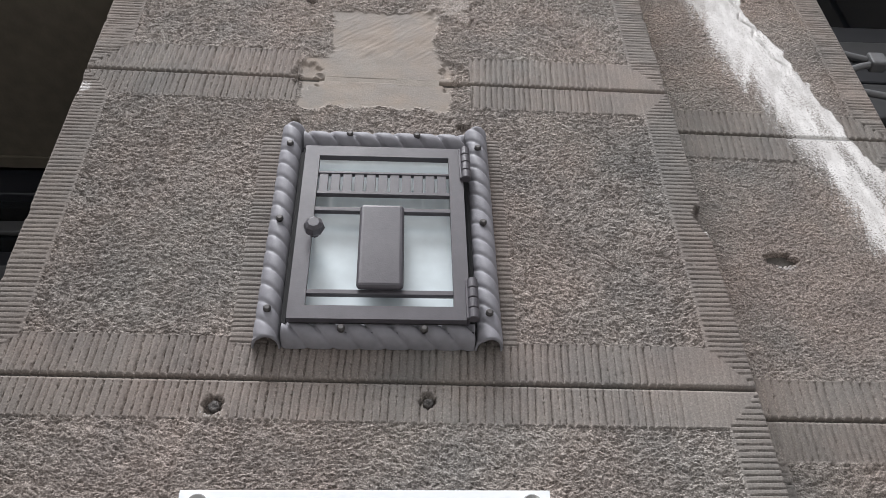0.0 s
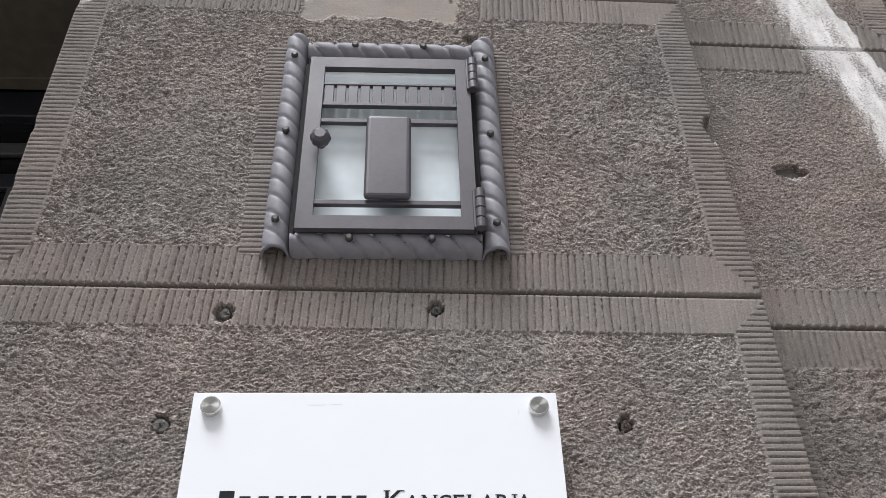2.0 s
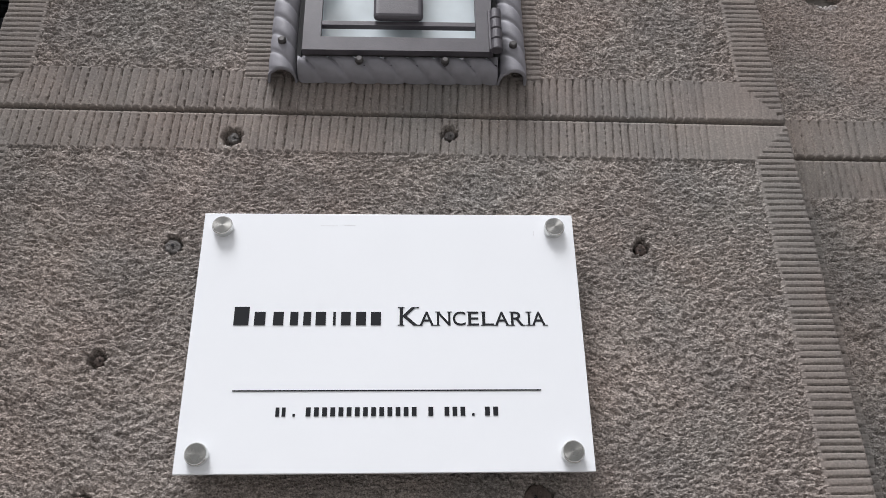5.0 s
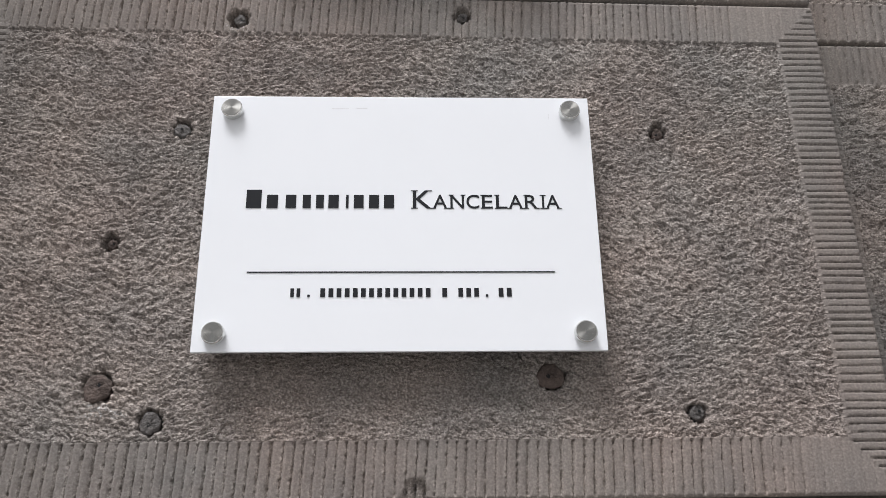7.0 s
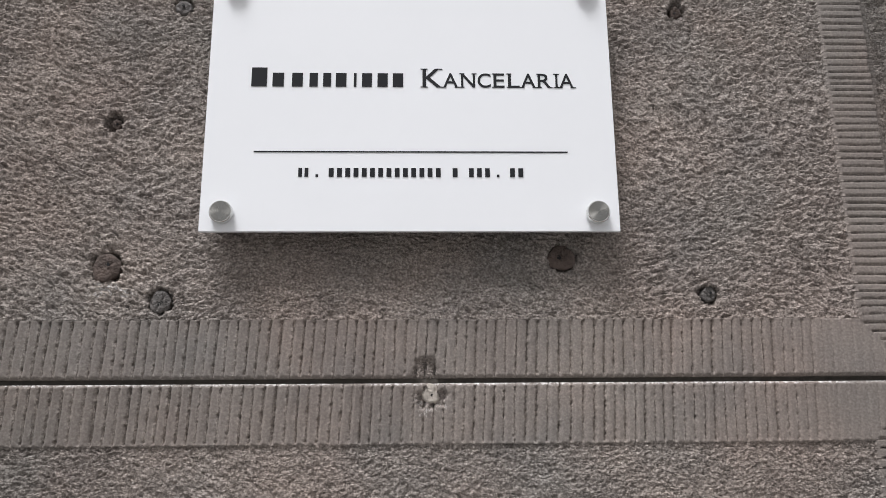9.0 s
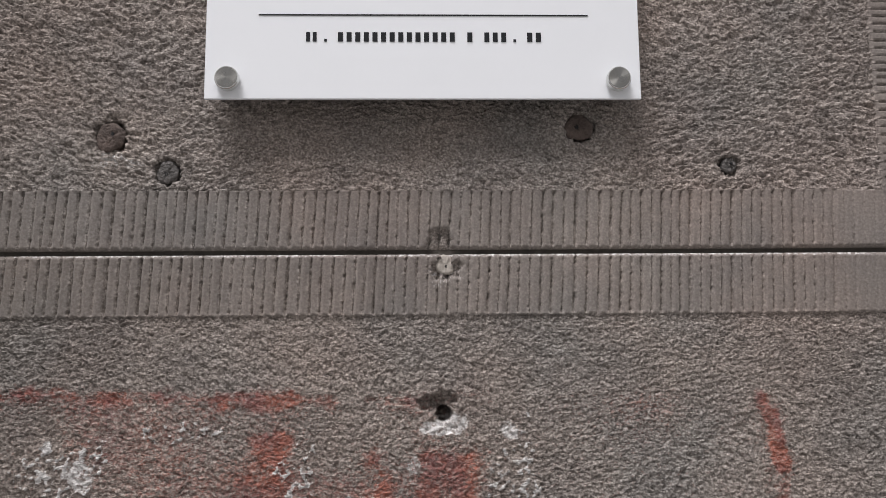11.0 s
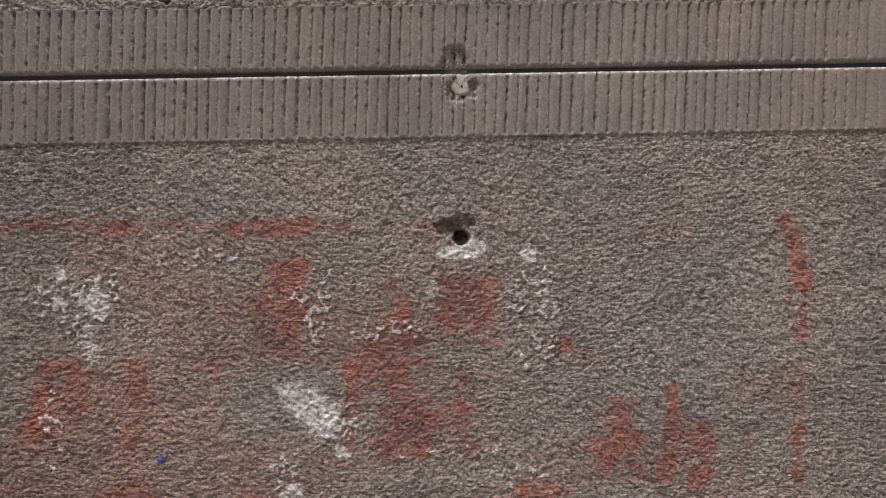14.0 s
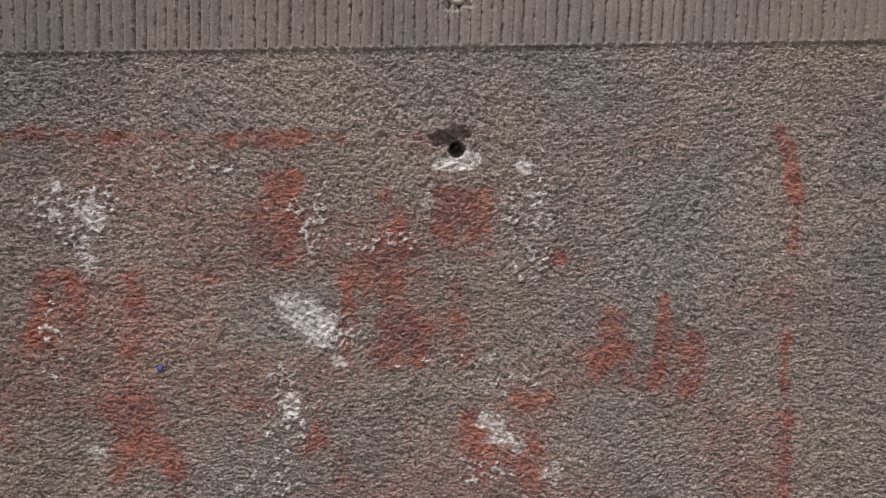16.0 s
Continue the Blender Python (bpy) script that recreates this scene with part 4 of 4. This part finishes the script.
for x in (-0.1765, 0.1765):
    for z in (0.1195, -0.1205):
        off = part("stand_off", turned([(0.0095, 0.0), (0.0095, 0.0290)], (x, 0.010, z), 24), STEEL, sign, "brushed steel stand-off", smooth=False)
        part("cap", turned([(0.0102, 0.0), (0.0108, 0.0012), (0.0108, 0.0076), (0.0102, 0.0086)], (x, FACE - 0.0002, z), 40), STEEL_EDGE, off, "turned steel cap")
        part("cap_face", turned([(0.0097, 0.0), (0.0095, 0.0005)], (x, FACE - 0.0088, z), 40), STEEL_FACE, off)


def letter(char, height, x0, x1, z, serifs):
    """A raised letter in the built-in font between x0 and x1 on the baseline z, with fine serifs at the given places (share of its width, 0 foot or 1 head, reach)."""
    cu = bpy.data.curves.new("letter", "FONT")
    cu.body, cu.size, cu.extrude, cu.offset = char, 1.0, 0.01, 0.006
    ob = new("letter", cu)
    me = bpy.data.meshes.new_from_object(ob.evaluated_get(bpy.context.evaluated_depsgraph_get()))
    bpy.data.objects.remove(ob)
    bm = bmesh.new()
    bm.from_mesh(me)
    bpy.data.meshes.remove(me)
    co = np.array([v.co[:] for v in bm.verts])
    lo, hi = co.min(0), co.max(0)
    for v in bm.verts:
        v.co = (x0 + (v.co.x - lo[0]) / (hi[0] - lo[0]) * (x1 - x0), FACE - 0.0003 - 0.02 * v.co.z, z + (v.co.y - lo[1]) / (hi[1] - lo[1]) * height)
    for share, head, reach in serifs:
        cx, cz = x0 + share * (x1 - x0), z + head * height
        bmesh.ops.create_cube(bm, size=1, matrix=Matrix.LocRotScale((cx, FACE - 0.0002, cz + (0.0004 - 0.0008 * head)), None, (2 * reach, 0.0008, 0.0008)))
    return part("letter", bm, INK, sign)


FEET = ((0.04, 0, 0.0024), (0.96, 0, 0.0026))
STEM = ((0.10, 0, 0.0024), (0.10, 1, 0.0024))
letter("K", 0.0200, 0.0112, 0.0300, 0.0092, ((0.08, 0, 0.0034), (0.08, 1, 0.0034), (0.92, 0, 0.0034), (0.88, 1, 0.0030)))
for char, x0, x1, serifs in (("A", 0.0316, 0.0460, FEET), ("N", 0.0492, 0.0630, ((0.06, 0, 0.0024), (0.06, 1, 0.0024), (0.94, 1, 0.0024))), ("C", 0.0655, 0.0785, ()),
                             ("E", 0.0812, 0.0920, STEM), ("L", 0.0955, 0.1070, STEM), ("A", 0.1085, 0.1228, FEET), ("R", 0.1250, 0.1380, STEM + ((0.95, 0, 0.0022),)),
                             ("I", 0.1425, 0.1446, ((0.5, 0, 0.0030), (0.5, 1, 0.0030))), ("A", 0.1465, 0.1605, FEET)):
    letter(char, 0.0152, x0, x1, 0.0092, serifs)


def bar(x0, x1, z0, z1, name="text_bar"):
    return part(name, box(x0, x1, FACE - 0.0006, FACE + 0.0004, z0, z1), INK, sign)


# bars in the place of the name and of the address
bar(-0.1560, -0.1410, 0.0095, 0.0295)
for x0, x1 in ((-0.1355, -0.1245), (-0.1165, -0.1062), (-0.0995, -0.0915), (-0.0862, -0.0785), (-0.0738, -0.0635), (-0.0562, -0.0536), (-0.0482, -0.0385), (-0.0330, -0.0230), (-0.0180, -0.0078)):
    bar(x0, x1, 0.0095, 0.0240)
bar(-0.1503, 0.1512, -0.0590, -0.0578, "rule")
for x0, x1 in ((-0.1077, -0.0957), (-0.0790, 0.0308), (0.0390, 0.0470), (0.0547, 0.0779), (0.0940, 0.1100)):
    n_ = max(1, round((x1 - x0) / 0.0080))
    w_ = (x1 - x0) / n_
    for k in range(n_):
        bar(x0 + (k + 0.1) * w_, x0 + (k + 0.68) * w_, -0.0838, -0.0750)
for x0 in (-0.0907, 0.0821):
    bar(x0, x0 + 0.0024, -0.0838, -0.0814)
part("scratch", box(-0.074, -0.056, FACE - 0.0002, FACE + 0.0003, 0.1232, 0.1236), SCRATCH, sign)
part("scratch", place(box(-0.052, -0.040, FACE - 0.0002, FACE + 0.0003, 0.1225, 0.1229), pose(0, 0, 0, 0, 1.5, 0)), SCRATCH, sign)
part("scratch", box(0.1545, 0.1549, FACE - 0.0002, FACE + 0.0003, 0.112, 0.118), SCRATCH, sign)

# ---- old plugs left in the stone ----
def rough_plug(r, proud, seed, tall=1.0):
    """A dowel whose end is broken and frayed."""
    rng = np.random.default_rng(200 + seed)
    bm = bmesh.new()
    sides, loops = 26, []
    ph = rng.random(6) * 6.28
    for ring, (q, d) in enumerate(((1.0, -0.02), (1.0, proud - 0.0025), (0.93, proud - 0.0005), (0.7, proud), (0.45, proud), (0.2, proud))):
        loop = []
        for k in range(sides):
            a = 2 * math.pi * k / sides
            out = r * q * (1 + 0.06 * math.sin(2 * a + ph[0]) + 0.05 * math.sin(3 * a + ph[1]) + 0.03 * math.sin(7 * a + ph[2])) if tall == 1 else r * q * (1 + 0.14 * math.sin(2 * a + ph[0]) + 0.07 * math.sin(3 * a + ph[1]) + 0.05 * math.sin(5 * a + ph[2]))
            rise = 0.0022 * (rng.random() - 0.6) + 0.0008 * math.sin(4 * out / r * math.cos(a) + ph[3]) if ring > 1 else 0
            loop.append(bm.verts.new((out * math.cos(a), -(d + rise / tall), tall * out * math.sin(a))))
        loops.append(loop)
    for a, b in zip(loops, loops[1:]):
        for k in range(sides):
            bm.faces.new((a[k], a[(k + 1) % sides], b[(k + 1) % sides], b[k]))
    bm.faces.new(loops[0])
    bm.faces.new(loops[-1])
    return bm


for n_, (x, z, r, proud, mat, label) in enumerate((
        (-0.200, 1.893, 0.0070, -0.004, PLASTIC, "split grey wall plug in a broken hole"),
        (0.053, 1.899, 0.0060, -0.004, PLASTIC, "split grey wall plug in a broken hole"),
        (-0.251, 1.750, 0.0085, -0.002, PLASTIC, "crumbling dark plug set in the stone"),
        (0.264, 1.750, 0.0065, -0.005, WOOD, "rotten brown dowel sunk in the stone"),
        (-0.310, 1.621, 0.0055, -0.005, WOOD, "rotten brown dowel sunk in the stone"),
        (-0.305, 1.473, 0.0135, -0.001, WOOD, "weathered brown wooden dowel with nail holes"),
        (-0.252, 1.440, 0.0105, -0.003, PLASTIC, "crumbling dark plug set in the stone"),
        (0.130, 1.482, 0.0130, -0.001, WOOD, "smooth brown wooden dowel with a drilled hole"),
        (0.271, 1.446, 0.0075, -0.004, PLASTIC, "split grey wall plug in a broken hole"),
        (0.003, 1.353, 0.0072, -0.0036, PALE, "pale crumbling mortar plug beside the joint"))):
    plug = thing("wall_plug", (x, 0.0, z), label, "wall plug", "old plugs in the pillar")
    part("plug_body", rough_plug(r, proud, n_, 1.5 if mat == PALE else 1.0), mat, plug, smooth=True)
    # a solid black stub paints the shade inside a nail hole
    part("nail_hole_shade", turned([(r * 0.17, -0.01), (r * 0.17, proud + 0.0006)], (r * (0.3 - 0.17 * (n_ % 4)), 0, r * 0.2 * ((n_ % 3) - 1)), 9, "y", 0.15, n_), BLACK, plug)
